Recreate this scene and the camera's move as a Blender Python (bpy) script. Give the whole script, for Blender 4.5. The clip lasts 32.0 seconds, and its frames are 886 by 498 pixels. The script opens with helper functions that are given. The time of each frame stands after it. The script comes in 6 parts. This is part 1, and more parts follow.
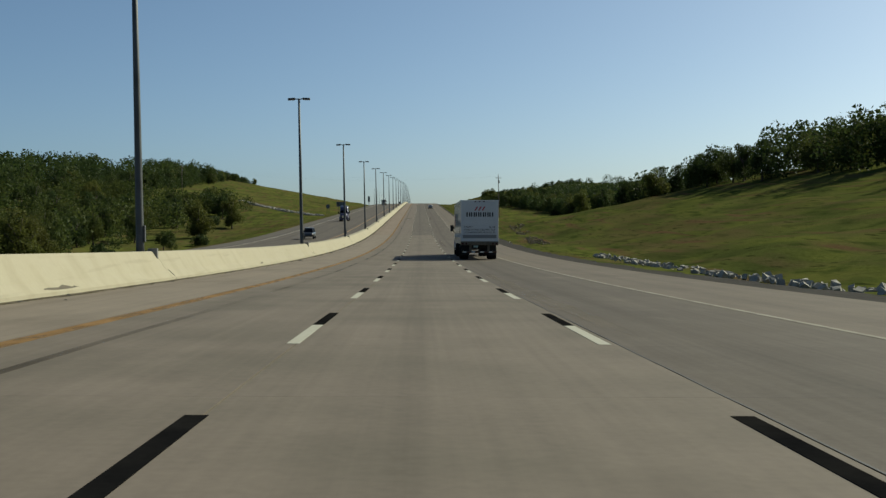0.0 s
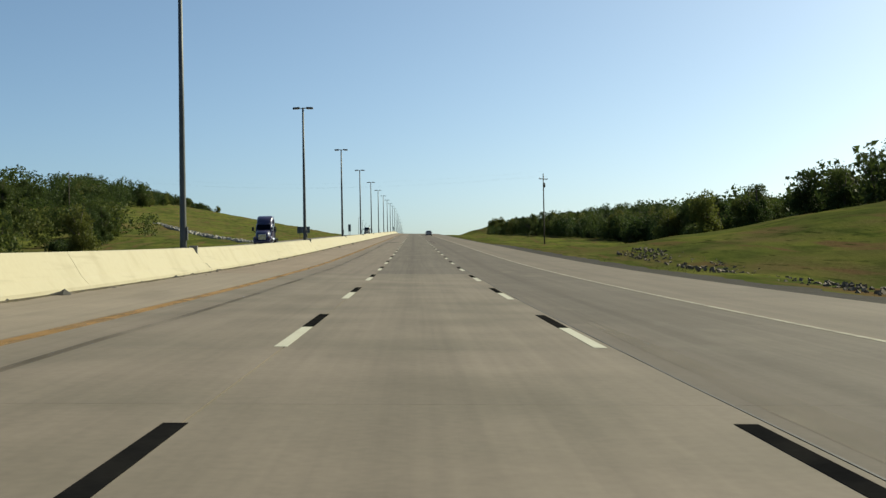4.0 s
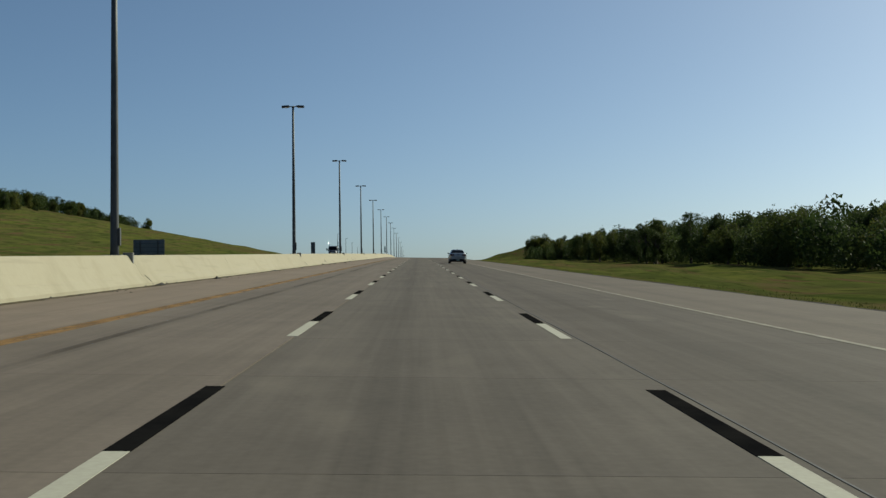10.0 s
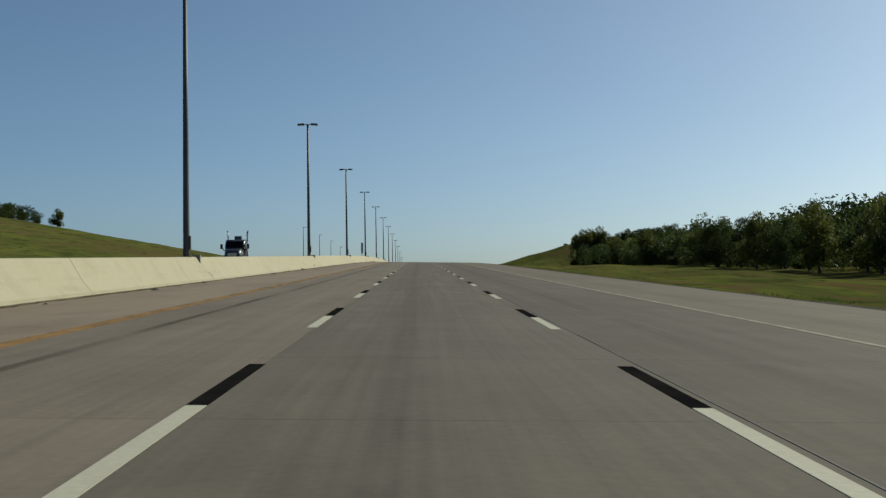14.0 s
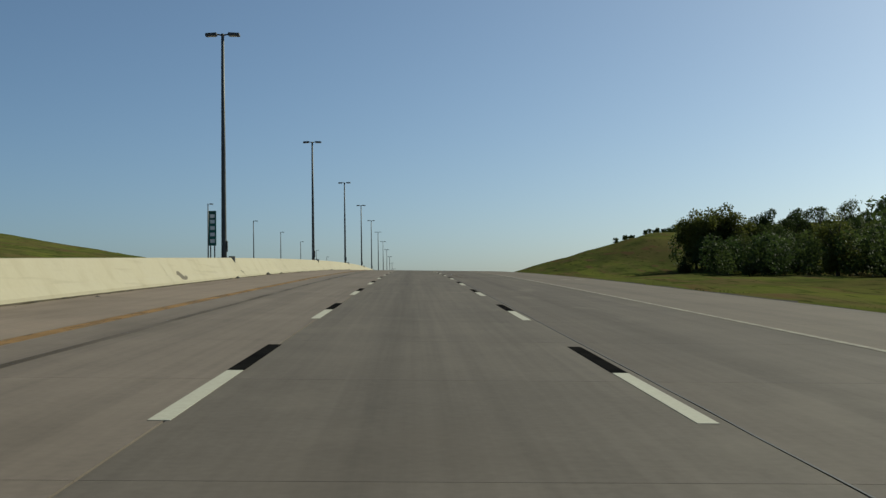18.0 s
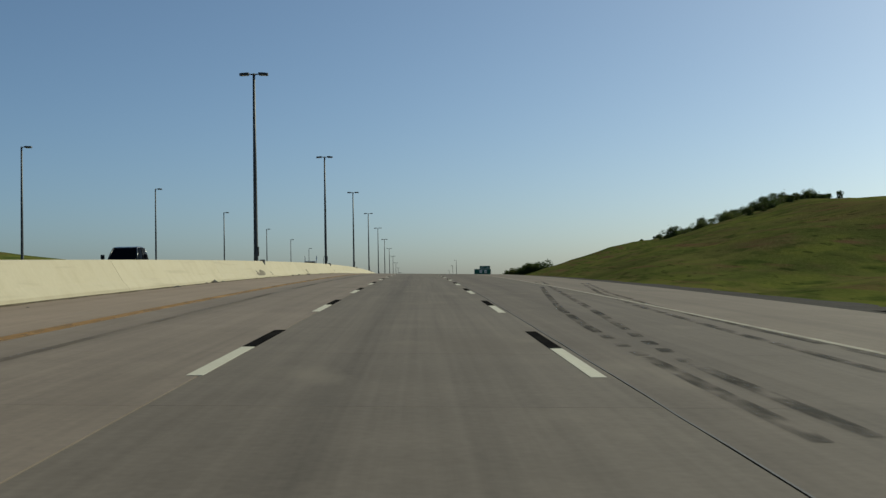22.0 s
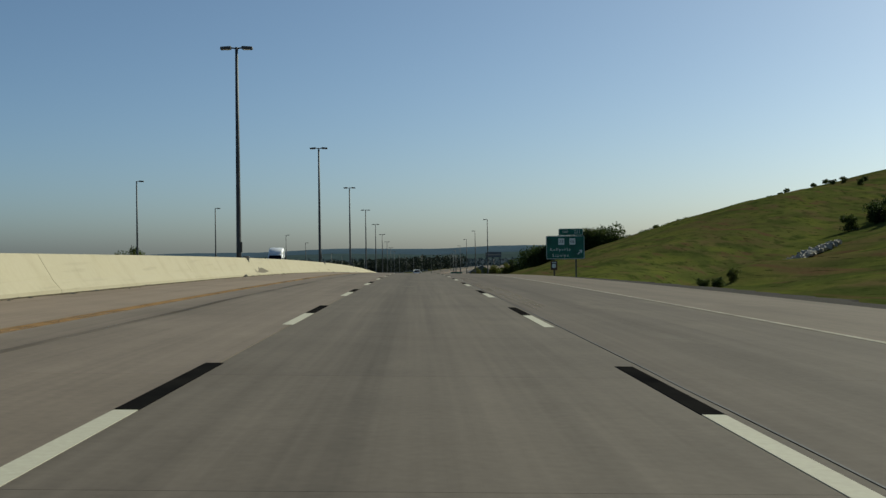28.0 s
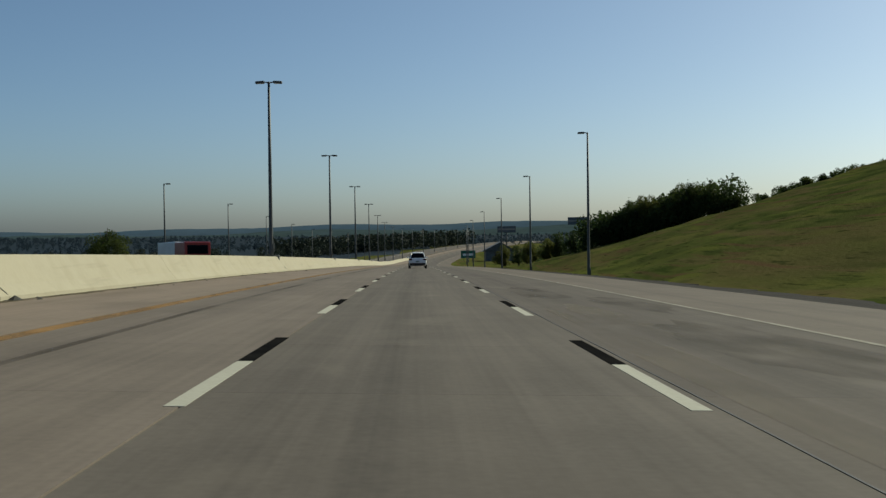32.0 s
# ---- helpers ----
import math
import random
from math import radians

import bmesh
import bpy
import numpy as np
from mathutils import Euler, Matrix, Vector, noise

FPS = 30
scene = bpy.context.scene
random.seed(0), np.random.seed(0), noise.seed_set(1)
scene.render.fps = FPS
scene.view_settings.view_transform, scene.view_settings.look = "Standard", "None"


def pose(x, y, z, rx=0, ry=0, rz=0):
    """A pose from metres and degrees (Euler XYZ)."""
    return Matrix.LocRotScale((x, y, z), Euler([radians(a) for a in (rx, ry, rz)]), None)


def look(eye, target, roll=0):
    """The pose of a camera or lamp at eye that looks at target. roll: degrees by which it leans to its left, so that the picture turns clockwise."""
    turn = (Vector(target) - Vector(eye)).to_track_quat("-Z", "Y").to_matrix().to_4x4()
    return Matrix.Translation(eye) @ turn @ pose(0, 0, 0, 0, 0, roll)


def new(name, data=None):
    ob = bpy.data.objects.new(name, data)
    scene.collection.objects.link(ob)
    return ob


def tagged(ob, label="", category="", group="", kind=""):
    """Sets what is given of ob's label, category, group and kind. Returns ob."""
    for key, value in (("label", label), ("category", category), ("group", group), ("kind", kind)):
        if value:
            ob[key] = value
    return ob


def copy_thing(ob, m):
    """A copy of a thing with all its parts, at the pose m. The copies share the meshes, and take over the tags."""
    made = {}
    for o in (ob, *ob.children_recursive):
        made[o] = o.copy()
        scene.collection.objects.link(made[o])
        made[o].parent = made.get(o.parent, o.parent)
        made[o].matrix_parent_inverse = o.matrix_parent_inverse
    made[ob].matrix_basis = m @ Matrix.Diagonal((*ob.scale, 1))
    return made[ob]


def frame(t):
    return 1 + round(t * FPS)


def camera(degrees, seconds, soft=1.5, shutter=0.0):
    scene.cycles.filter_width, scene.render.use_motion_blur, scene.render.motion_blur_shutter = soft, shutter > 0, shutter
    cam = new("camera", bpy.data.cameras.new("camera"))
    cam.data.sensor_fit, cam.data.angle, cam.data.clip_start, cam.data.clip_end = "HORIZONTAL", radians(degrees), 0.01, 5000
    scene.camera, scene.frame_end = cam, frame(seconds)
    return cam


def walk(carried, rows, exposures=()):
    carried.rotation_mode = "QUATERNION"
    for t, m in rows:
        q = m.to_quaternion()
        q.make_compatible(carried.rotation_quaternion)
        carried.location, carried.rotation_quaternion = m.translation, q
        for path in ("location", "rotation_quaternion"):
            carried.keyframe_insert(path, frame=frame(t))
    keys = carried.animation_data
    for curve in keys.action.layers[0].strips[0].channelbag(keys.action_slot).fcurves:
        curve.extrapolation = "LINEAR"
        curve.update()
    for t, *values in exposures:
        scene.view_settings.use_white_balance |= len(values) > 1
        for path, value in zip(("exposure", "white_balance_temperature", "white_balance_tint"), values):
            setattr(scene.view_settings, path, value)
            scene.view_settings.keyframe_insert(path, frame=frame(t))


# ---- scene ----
cam = camera(42.14, 32.0, soft=1.4)


def view(x, y, z, yaw, pitch, roll):
    """A camera pose: yaw to the right, pitch upwards, roll to the right, in degrees."""
    a, b = radians(yaw), radians(pitch)
    way = Vector((math.sin(a) * math.cos(b), math.cos(a) * math.cos(b), math.sin(b)))
    return look(Vector((x, y, z)), Vector((x, y, z)) + 50 * way, -roll)


# seconds; place; yaw, pitch, roll
DRIVE = [
    (0, -0.314, -1.50, 0.420, 1.109, -0.687, 1.073),
    (1, -0.378, 35.17, 0.036, 1.128, -0.400, 0.997),
    (2, -0.452, 71.92, -0.148, 1.238, 0.082, 0.995),
    (3, -0.378, 108.61, -0.002, 1.443, 0.618, 1.050),
    (4, -0.292, 145.10, 0.519, 1.444, 1.208, 1.039),
    (7, -0.202, 254.76, 3.960, 1.395, 2.429, 1.001),
    (8, -0.132, 290.96, 5.360, 1.373, 2.428, 1.028),
    (9, -0.121, 327.10, 6.758, 1.280, 2.339, 0.789),
    (10, -0.139, 362.34, 8.118, 1.240, 2.411, 0.762),
    (11, -0.158, 398.52, 9.510, 1.275, 2.499, 0.821),
    (12, -0.127, 434.78, 10.892, 1.244, 2.479, 0.885),
    (13, -0.175, 470.79, 12.317, 1.188, 2.542, 0.902),
    (14, -0.212, 506.76, 13.717, 1.208, 2.476, 0.923),
    (15, -0.219, 542.66, 15.095, 1.123, 2.437, 1.013),
    (18, -0.137, 650.44, 19.233, 1.519, 2.393, 0.841),
    (19, 0.031, 686.31, 20.533, 1.514, 2.297, 0.842),
    (20, 0.189, 722.17, 21.748, 1.322, 2.017, 0.923),
    (21, 0.221, 758.08, 22.779, 1.285, 1.894, 1.065),
    (22, 0.213, 793.99, 23.701, 1.199, 1.639, 0.966),
    (23, 0.158, 829.89, 24.475, 1.262, 1.396, 0.885),
    (24, 0.119, 865.61, 25.075, 1.316, 1.213, 0.666),
    (25, 0.117, 901.18, 25.568, 1.263, 0.835, 0.736),
    (26, 0.184, 936.80, 25.893, 1.404, 0.504, 0.685),
    (29, -0.141, 1043.39, 25.780, 1.217, -0.190, 0.653),
    (30, -0.194, 1079.04, 25.426, 1.354, -0.538, 0.358),
    (31, -0.210, 1114.50, 24.894, 1.423, -0.850, 0.374),
    (32, -0.146, 1150.06, 24.175, 1.318, -1.110, 0.680),
]
walk(cam, [(r[0], view(*r[1:])) for r in DRIVE], exposures=[
    (0.0, 0.12, 6800, -6), (1.0, 0.1, 6850, -6), (2.0, 0.46, 7000, -6), (3.0, 0.58, 7100, -6), (4.0, 0.64, 7200, -6), (4.5, 0.60, 7200, -6),
    (6.5, 0.0, 6680, -6), (32.0, 0.0, 6680, -6)])

# ---- light ----
SUN_TURN, SUN_RISE = radians(54.5), radians(34.5)
world = bpy.data.worlds.new("sky")
scene.world = world
world.use_nodes = True
wn = world.node_tree
sky = wn.nodes.new("ShaderNodeTexSky")
sky.sky_type, sky.sun_disc = "NISHITA", False
sky.sun_elevation, sky.sun_rotation = SUN_RISE, SUN_TURN
sky.altitude, sky.air_density, sky.dust_density, sky.ozone_density = 1300, 0.7, 4.5, 4.0
wn.links.new(sky.outputs[0], wn.nodes["Background"].inputs[0])
wn.nodes["Background"].inputs[1].default_value = 0.100
sun_data = bpy.data.lights.new("sun", "SUN")
sun_data.energy, sun_data.angle, sun_data.color = 4.8, radians(0.53), (1.0, 0.93, 0.82)
sun = new("sun", sun_data)
sun.matrix_world = look((300, 200, 400), (300 - math.sin(SUN_TURN) * 100, 200 - math.cos(SUN_TURN) * 100,
                                          400 - math.tan(SUN_RISE) * 100))


# ---- materials ----
def surface(name, colour, rough=0.7, metal=0.0, grain=8.0, amount=0.25, patch=0.35, patch_amount=0.2, bump=0.15,
            tint=None, each=0.0, relief=None, spec=0.5, streak=0.0):
    """A procedural surface: fine grain and broad patches in world metres, relief, and a small difference per object."""
    m = bpy.data.materials.new(name)
    m.use_nodes = True
    t = m.node_tree
    b = t.nodes["Principled BSDF"]
    b.inputs["Roughness"].default_value, b.inputs["Metallic"].default_value = rough, metal
    b.inputs["Specular IOR Level"].default_value = spec
    where = t.nodes.new("ShaderNodeNewGeometry").outputs["Position"]

    def wave(scale, detail):
        n = t.nodes.new("ShaderNodeTexNoise")
        n.inputs["Scale"].default_value, n.inputs["Detail"].default_value = scale, detail
        t.links.new(where, n.inputs["Vector"])
        return n.outputs["Fac"]

    def sums(op, a, c):
        n = t.nodes.new("ShaderNodeMath")
        n.operation = op
        for socket, value in zip(n.inputs, (a, c)):
            if isinstance(value, (int, float)):
                socket.default_value = value
            else:
                t.links.new(value, socket)
        return n.outputs[0]

    fine, broad = wave(grain, 5), wave(patch, 4)
    level = sums("ADD", sums("MULTIPLY", sums("SUBTRACT", fine, 0.5), 2 * amount),
                 sums("MULTIPLY", sums("SUBTRACT", broad, 0.5), 2 * patch_amount))
    if streak:
        # long marks along the way of traffic, and a darker oil trail down each lane's middle
        stretch = t.nodes.new("ShaderNodeMapping")
        stretch.inputs["Scale"].default_value = (2.6, 0.035, 1.0)
        t.links.new(where, stretch.inputs["Vector"])
        lines = t.nodes.new("ShaderNodeTexNoise")
        lines.inputs["Scale"].default_value, lines.inputs["Detail"].default_value = 1.0, 6
        t.links.new(stretch.outputs[0], lines.inputs["Vector"])
        level = sums("ADD", level, sums("MULTIPLY", sums("SUBTRACT", lines.outputs["Fac"], 0.5), 2 * streak))
        thin = t.nodes.new("ShaderNodeMapping")
        thin.inputs["Scale"].default_value = (11.0, 0.11, 1.0)
        t.links.new(where, thin.inputs["Vector"])
        scratch = t.nodes.new("ShaderNodeTexNoise")
        scratch.inputs["Scale"].default_value, scratch.inputs["Detail"].default_value = 1.0, 6
        t.links.new(thin.outputs[0], scratch.inputs["Vector"])
        level = sums("ADD", level, sums("MULTIPLY", sums("SUBTRACT", scratch.outputs["Fac"], 0.5), 1.6 * streak))
        split = t.nodes.new("ShaderNodeSeparateXYZ")
        t.links.new(where, split.inputs[0])
        lane = sums("COSINE", sums("MULTIPLY", sums("ADD", split.outputs[0], 0.42), math.tau / 3.66), 0)
        half = sums("MULTIPLY", sums("ADD", lane, 1.0), 0.5)
        trail = sums("ADD", sums("MULTIPLY", sums("POWER", half, 6), 0.5), sums("MULTIPLY", sums("POWER", half, 40), 1.0))
        level = sums("SUBTRACT", level, sums("MULTIPLY", sums("MULTIPLY", trail, sums("ADD", lines.outputs["Fac"], 0.1)), 0.85 * streak))
        mottle = wave(0.9, 7)
        level = sums("ADD", level, sums("MULTIPLY", sums("SUBTRACT", mottle, 0.5), 1.3 * streak))
    if each:
        info = t.nodes.new("ShaderNodeObjectInfo")
        level = sums("ADD", level, sums("MULTIPLY", sums("SUBTRACT", info.outputs["Random"], 0.5), each))
    mix = t.nodes.new("ShaderNodeMix")
    mix.data_type = "RGBA"
    mix.inputs["A"].default_value = (*colour, 1)
    mix.inputs["B"].default_value = (*(tint or [c * 0.6 for c in colour]), 1)
    ramp = t.nodes.new("ShaderNodeMapRange")
    ramp.inputs["From Min"].default_value, ramp.inputs["From Max"].default_value = 0.36, 0.68
    t.links.new(broad, ramp.inputs["Value"])
    t.links.new(ramp.outputs[0], mix.inputs["Factor"])
    hsv = t.nodes.new("ShaderNodeHueSaturation")
    t.links.new(mix.outputs["Result"], hsv.inputs["Color"])
    t.links.new(sums("ADD", level, 1.0), hsv.inputs["Value"])
    t.links.new(hsv.outputs[0], b.inputs["Base Color"])
    if bump:
        bm = t.nodes.new("ShaderNodeBump")
        bm.inputs["Strength"].default_value = bump
        bm.inputs["Distance"].default_value = relief or 0.02
        t.links.new(fine, bm.inputs["Height"])
        t.links.new(bm.outputs[0], b.inputs["Normal"])
    return m


def plain(name, colour, rough=0.4, metal=0.0, coat=0.0, spec=0.5):
    m = surface(name, colour, rough, metal, 30, 0.05, 1.5, 0.05, 0, tint=[c * 0.9 for c in colour], spec=spec)
    m.node_tree.nodes["Principled BSDF"].inputs["Coat Weight"].default_value = coat
    return m


CONCRETE = surface("concrete_road", (0.112, 0.095, 0.079), 0.85, grain=13, amount=0.17, patch=0.30, patch_amount=0.17,
                   bump=0.05, tint=(0.092, 0.078, 0.065), each=0.07, relief=0.004, streak=0.26, spec=0.12)
CONCRETE_LEFT = surface("left_lane_concrete", (0.152, 0.125, 0.102), 0.85, grain=13, amount=0.17, patch=0.30, patch_amount=0.17,
                        bump=0.05, tint=(0.125, 0.103, 0.084), each=0.07, relief=0.004, streak=0.24, spec=0.12)
CONCRETE_RIGHT = surface("right_lane_concrete", (0.102, 0.085, 0.070), 0.85, grain=13, amount=0.17, patch=0.30, patch_amount=0.17,
                         bump=0.05, tint=(0.084, 0.070, 0.058), each=0.07, relief=0.004, streak=0.24, spec=0.12)
CONCRETE_NEW = surface("pale_concrete", (0.160, 0.133, 0.108), 0.85, grain=11, amount=0.15, patch=0.4, patch_amount=0.12,
                       bump=0.05, tint=(0.115, 0.098, 0.078), relief=0.006, streak=0.16, spec=0.12)
SHOULDER = surface("concrete_shoulder", (0.208, 0.164, 0.127), 0.85, grain=9, amount=0.15, patch=0.25, patch_amount=0.17,
                   bump=0.06, tint=(0.170, 0.134, 0.103), each=0.06, relief=0.006, streak=0.16, spec=0.12)
SHOULDER_PALE = surface("pale_shoulder", (0.208, 0.173, 0.136), 0.85, grain=9, amount=0.15, patch=0.25, patch_amount=0.15,
                        bump=0.06, tint=(0.174, 0.144, 0.113), each=0.06, relief=0.006, streak=0.16, spec=0.12)
BARRIER = surface("barrier_concrete", (0.345, 0.312, 0.228), 0.9, grain=7, amount=0.07, patch=0.5, patch_amount=0.13,
                  bump=0.25, tint=(0.315, 0.283, 0.202), each=0.06, relief=0.01, spec=0.2)
SHOULDER_RIGHT = surface("right_shoulder_concrete", (0.135, 0.111, 0.089), 0.85, grain=12, amount=0.16, patch=0.25, patch_amount=0.17,
                         bump=0.06, tint=(0.112, 0.092, 0.073), each=0.06, relief=0.006, streak=0.16, spec=0.12)


def grime(m, scale, low, high, tone, most):
    """Blotches of another tone over a surface."""
    t = m.node_tree
    b = t.nodes["Principled BSDF"]
    stretch = t.nodes.new("ShaderNodeMapping")
    stretch.inputs["Scale"].default_value = scale
    t.links.new(t.nodes.new("ShaderNodeNewGeometry").outputs["Position"], stretch.inputs["Vector"])
    n = t.nodes.new("ShaderNodeTexNoise")
    n.inputs["Scale"].default_value, n.inputs["Detail"].default_value = 1.0, 6
    t.links.new(stretch.outputs[0], n.inputs["Vector"])
    ramp = t.nodes.new("ShaderNodeMapRange")
    ramp.inputs["From Min"].default_value, ramp.inputs["From Max"].default_value, ramp.inputs["To Max"].default_value = low, high, most
    t.links.new(n.outputs["Fac"], ramp.inputs["Value"])
    mix = t.nodes.new("ShaderNodeMix")
    mix.data_type = "RGBA"
    t.links.new(ramp.outputs[0], mix.inputs["Factor"])
    t.links.new(b.inputs["Base Color"].links[0].from_socket, mix.inputs["A"])
    mix.inputs["B"].default_value = (*tone, 1)
    t.links.new(mix.outputs["Result"], b.inputs["Base Color"])


grime(BARRIER, (1.2, 1.1, 0.5), 0.50, 0.72, (0.27, 0.24, 0.165), 0.5)
grime(BARRIER, (3.0, 0.25, 6.0), 0.58, 0.70, (0.22, 0.195, 0.14), 0.3)
for pavement in (CONCRETE, CONCRETE_LEFT, CONCRETE_RIGHT, CONCRETE_NEW, SHOULDER, SHOULDER_PALE, SHOULDER_RIGHT):
    grime(pavement, (0.5, 0.16, 1.0), 0.55, 0.75, (0.080, 0.065, 0.051), 0.40)
    grime(pavement, (0.9, 0.30, 1.0), 0.60, 0.78, (0.175, 0.150, 0.120), 0.40)
SCRAPE = surface("scraped_concrete", (0.125, 0.104, 0.072), 0.95, grain=14, amount=0.25, patch=2, patch_amount=0.3, bump=0.6)
WHITE_PAINT = surface("road_paint_white", (0.36, 0.345, 0.275), 0.85, grain=20, amount=0.16, patch=1.5, patch_amount=0.16,
                      bump=0.2, tint=(0.31, 0.295, 0.235), relief=0.003)
BLACK_PAINT = surface("road_paint_black", (0.008, 0.008, 0.0085), 1.0, grain=20, amount=0.3, patch=1.5, patch_amount=0.3,
                      bump=0.2, tint=(0.012, 0.0115, 0.011), relief=0.003, spec=0.0)
YELLOW_PAINT = surface("road_paint_yellow", (0.40, 0.20, 0.042), 0.8, grain=7, amount=0.35, patch=0.8, patch_amount=0.35,
                       bump=0.2, tint=(0.27, 0.175, 0.085), relief=0.003)
SEALANT = surface("joint_sealant", (0.045, 0.042, 0.04), 0.7, grain=20, amount=0.3, patch=1, patch_amount=0.3)
ASPHALT = surface("asphalt_gravel", (0.050, 0.045, 0.040), 0.95, grain=9, amount=0.5, patch=0.8, patch_amount=0.35, bump=0.8, spec=0.03)


def meadow_grass(name):
    """Grass in several tones: green, sunlit yellow-green drifts, dry tan and brown streaks that lie along the slope."""
    m = surface(name, (0.050, 0.060, 0.018), 0.95, grain=2.2, amount=0.2, patch=0.07, patch_amount=0.22, bump=0.45,
                tint=(0.078, 0.084, 0.024), relief=0.2, spec=0.0)
    t = m.node_tree
    b = t.nodes["Principled BSDF"]
    where = t.nodes.new("ShaderNodeNewGeometry").outputs["Position"]
    colour = next(n for n in t.nodes if n.type == "HUE_SAT").outputs[0]
    for scale, detail, low, high, tone in (((0.30, 0.045, 0.5), 6, 0.50, 0.66, (0.094, 0.072, 0.034, 1)), ((0.20, 0.06, 0.3), 6, 0.48, 0.64, (0.092, 0.100, 0.024, 1)),
                                           ((0.55, 0.13, 0.9), 5, 0.53, 0.66, (0.032, 0.046, 0.012, 1)), ((0.045, 0.02, 0.05), 4, 0.50, 0.68, (0.080, 0.067, 0.028, 1)),
                                           ((0.45, 0.03, 0.8), 5, 0.57, 0.68, (0.090, 0.055, 0.031, 1)), ((1.6, 0.20, 2.0), 6, 0.60, 0.68, (0.022, 0.030, 0.009, 1))):
        stretch = t.nodes.new("ShaderNodeMapping")
        stretch.inputs["Scale"].default_value = scale
        t.links.new(where, stretch.inputs["Vector"])
        n = t.nodes.new("ShaderNodeTexNoise")
        n.inputs["Scale"].default_value, n.inputs["Detail"].default_value = 1.0, detail
        t.links.new(stretch.outputs[0], n.inputs["Vector"])
        ramp = t.nodes.new("ShaderNodeMapRange")
        ramp.inputs["From Min"].default_value, ramp.inputs["From Max"].default_value, ramp.inputs["To Max"].default_value = low, high, 0.8
        t.links.new(n.outputs["Fac"], ramp.inputs["Value"])
        mix = t.nodes.new("ShaderNodeMix")
        mix.data_type = "RGBA"
        t.links.new(ramp.outputs[0], mix.inputs["Factor"])
        t.links.new(colour, mix.inputs["A"])
        mix.inputs["B"].default_value = tone
        colour = mix.outputs["Result"]
    t.links.new(colour, b.inputs["Base Color"])
    return m


GRASS = meadow_grass("grass_ground")
STEEL = surface("galvanised_steel", (0.075, 0.082, 0.085), 0.6, 0.2, grain=25, amount=0.12, patch=1.2, patch_amount=0.12, bump=0.05)
DARK_STEEL = surface("weathered_steel", (0.085, 0.09, 0.092), 0.65, 0.2, grain=25, amount=0.12, patch=1.2, patch_amount=0.15, bump=0.05)
WOOD = surface("old_pole_wood", (0.12, 0.095, 0.07), 0.9, grain=18, amount=0.3, patch=2, patch_amount=0.2, bump=0.5)
BARK = surface("bark", (0.07, 0.055, 0.04), 0.95, grain=12, amount=0.4, patch=1.2, patch_amount=0.2, bump=0.8)
STONE = surface("riprap_stone", (0.34, 0.315, 0.27), 0.9, grain=6, amount=0.2, patch=1.5, patch_amount=0.2, bump=0.5, each=0.2)
SIGN_GREEN = surface("sign_green", (0.008, 0.125, 0.085), 0.45, grain=4, amount=0.06, patch=0.8, patch_amount=0.08, bump=0)
SIGN_WHITE = plain("sign_white", (0.75, 0.76, 0.74), 0.5)
SIGN_BACK = surface("sign_back", (0.13, 0.14, 0.15), 0.5, 0.5, grain=6, amount=0.1, patch=0.8, patch_amount=0.1, bump=0)
SIGN_BROWN = surface("sign_brown", (0.09, 0.04, 0.025), 0.6, grain=6, amount=0.1, patch=1, patch_amount=0.1, bump=0)


def worn(name, colour, cover, scale=1.2, floor=0.0):
    """A stain with ragged, half bare edges: the surface below shows through."""
    m = surface(name, colour, 0.9, grain=5, amount=0.2, patch=0.8, patch_amount=0.2, bump=0, spec=0.1)
    t = m.node_tree
    out, b = t.nodes["Material Output"], t.nodes["Principled BSDF"]
    n = t.nodes.new("ShaderNodeTexNoise")
    n.inputs["Scale"].default_value, n.inputs["Detail"].default_value = scale, 6
    stretch = t.nodes.new("ShaderNodeMapping")
    stretch.inputs["Scale"].default_value = (2.0, 0.5, 1.0)
    t.links.new(t.nodes.new("ShaderNodeNewGeometry").outputs["Position"], stretch.inputs["Vector"])
    t.links.new(stretch.outputs[0], n.inputs["Vector"])
    ramp = t.nodes.new("ShaderNodeMapRange")
    ramp.inputs["From Min"].default_value, ramp.inputs["From Max"].default_value = 0.36, 0.64
    ramp.inputs["To Min"].default_value, ramp.inputs["To Max"].default_value = floor, cover
    t.links.new(n.outputs["Fac"], ramp.inputs["Value"])
    mix = t.nodes.new("ShaderNodeMixShader")
    t.links.new(ramp.outputs[0], mix.inputs[0])
    t.links.new(t.nodes.new("ShaderNodeBsdfTransparent").outputs[0], mix.inputs[1])
    t.links.new(b.outputs[0], mix.inputs[2])
    t.links.new(mix.outputs[0], out.inputs[0])
    return m


RUBBER_MARK = worn("rubber_mark", (0.035, 0.032, 0.028), 0.7, 2.2)
EDGE_WHITE = surface("worn_edge_paint", (0.28, 0.262, 0.208), 0.85, grain=14, amount=0.2, patch=2.2, patch_amount=0.12, bump=0.2,
                     tint=(0.17, 0.153, 0.122), relief=0.003, spec=0.1)
YELLOW_WORN = worn("worn_through_yellow_paint", (0.29, 0.168, 0.066), 0.82, 1.6, 0.56)
FOOT_DIRT = worn("barrier_foot_dirt", (0.098, 0.080, 0.046), 0.95, 1.4, 0.25)
SMUDGE = worn("dirty_concrete", (0.065, 0.057, 0.045), 0.3, 0.7)
LIGHT_WEAR = worn("bleached_concrete", (0.25, 0.215, 0.172), 0.38, 0.5)


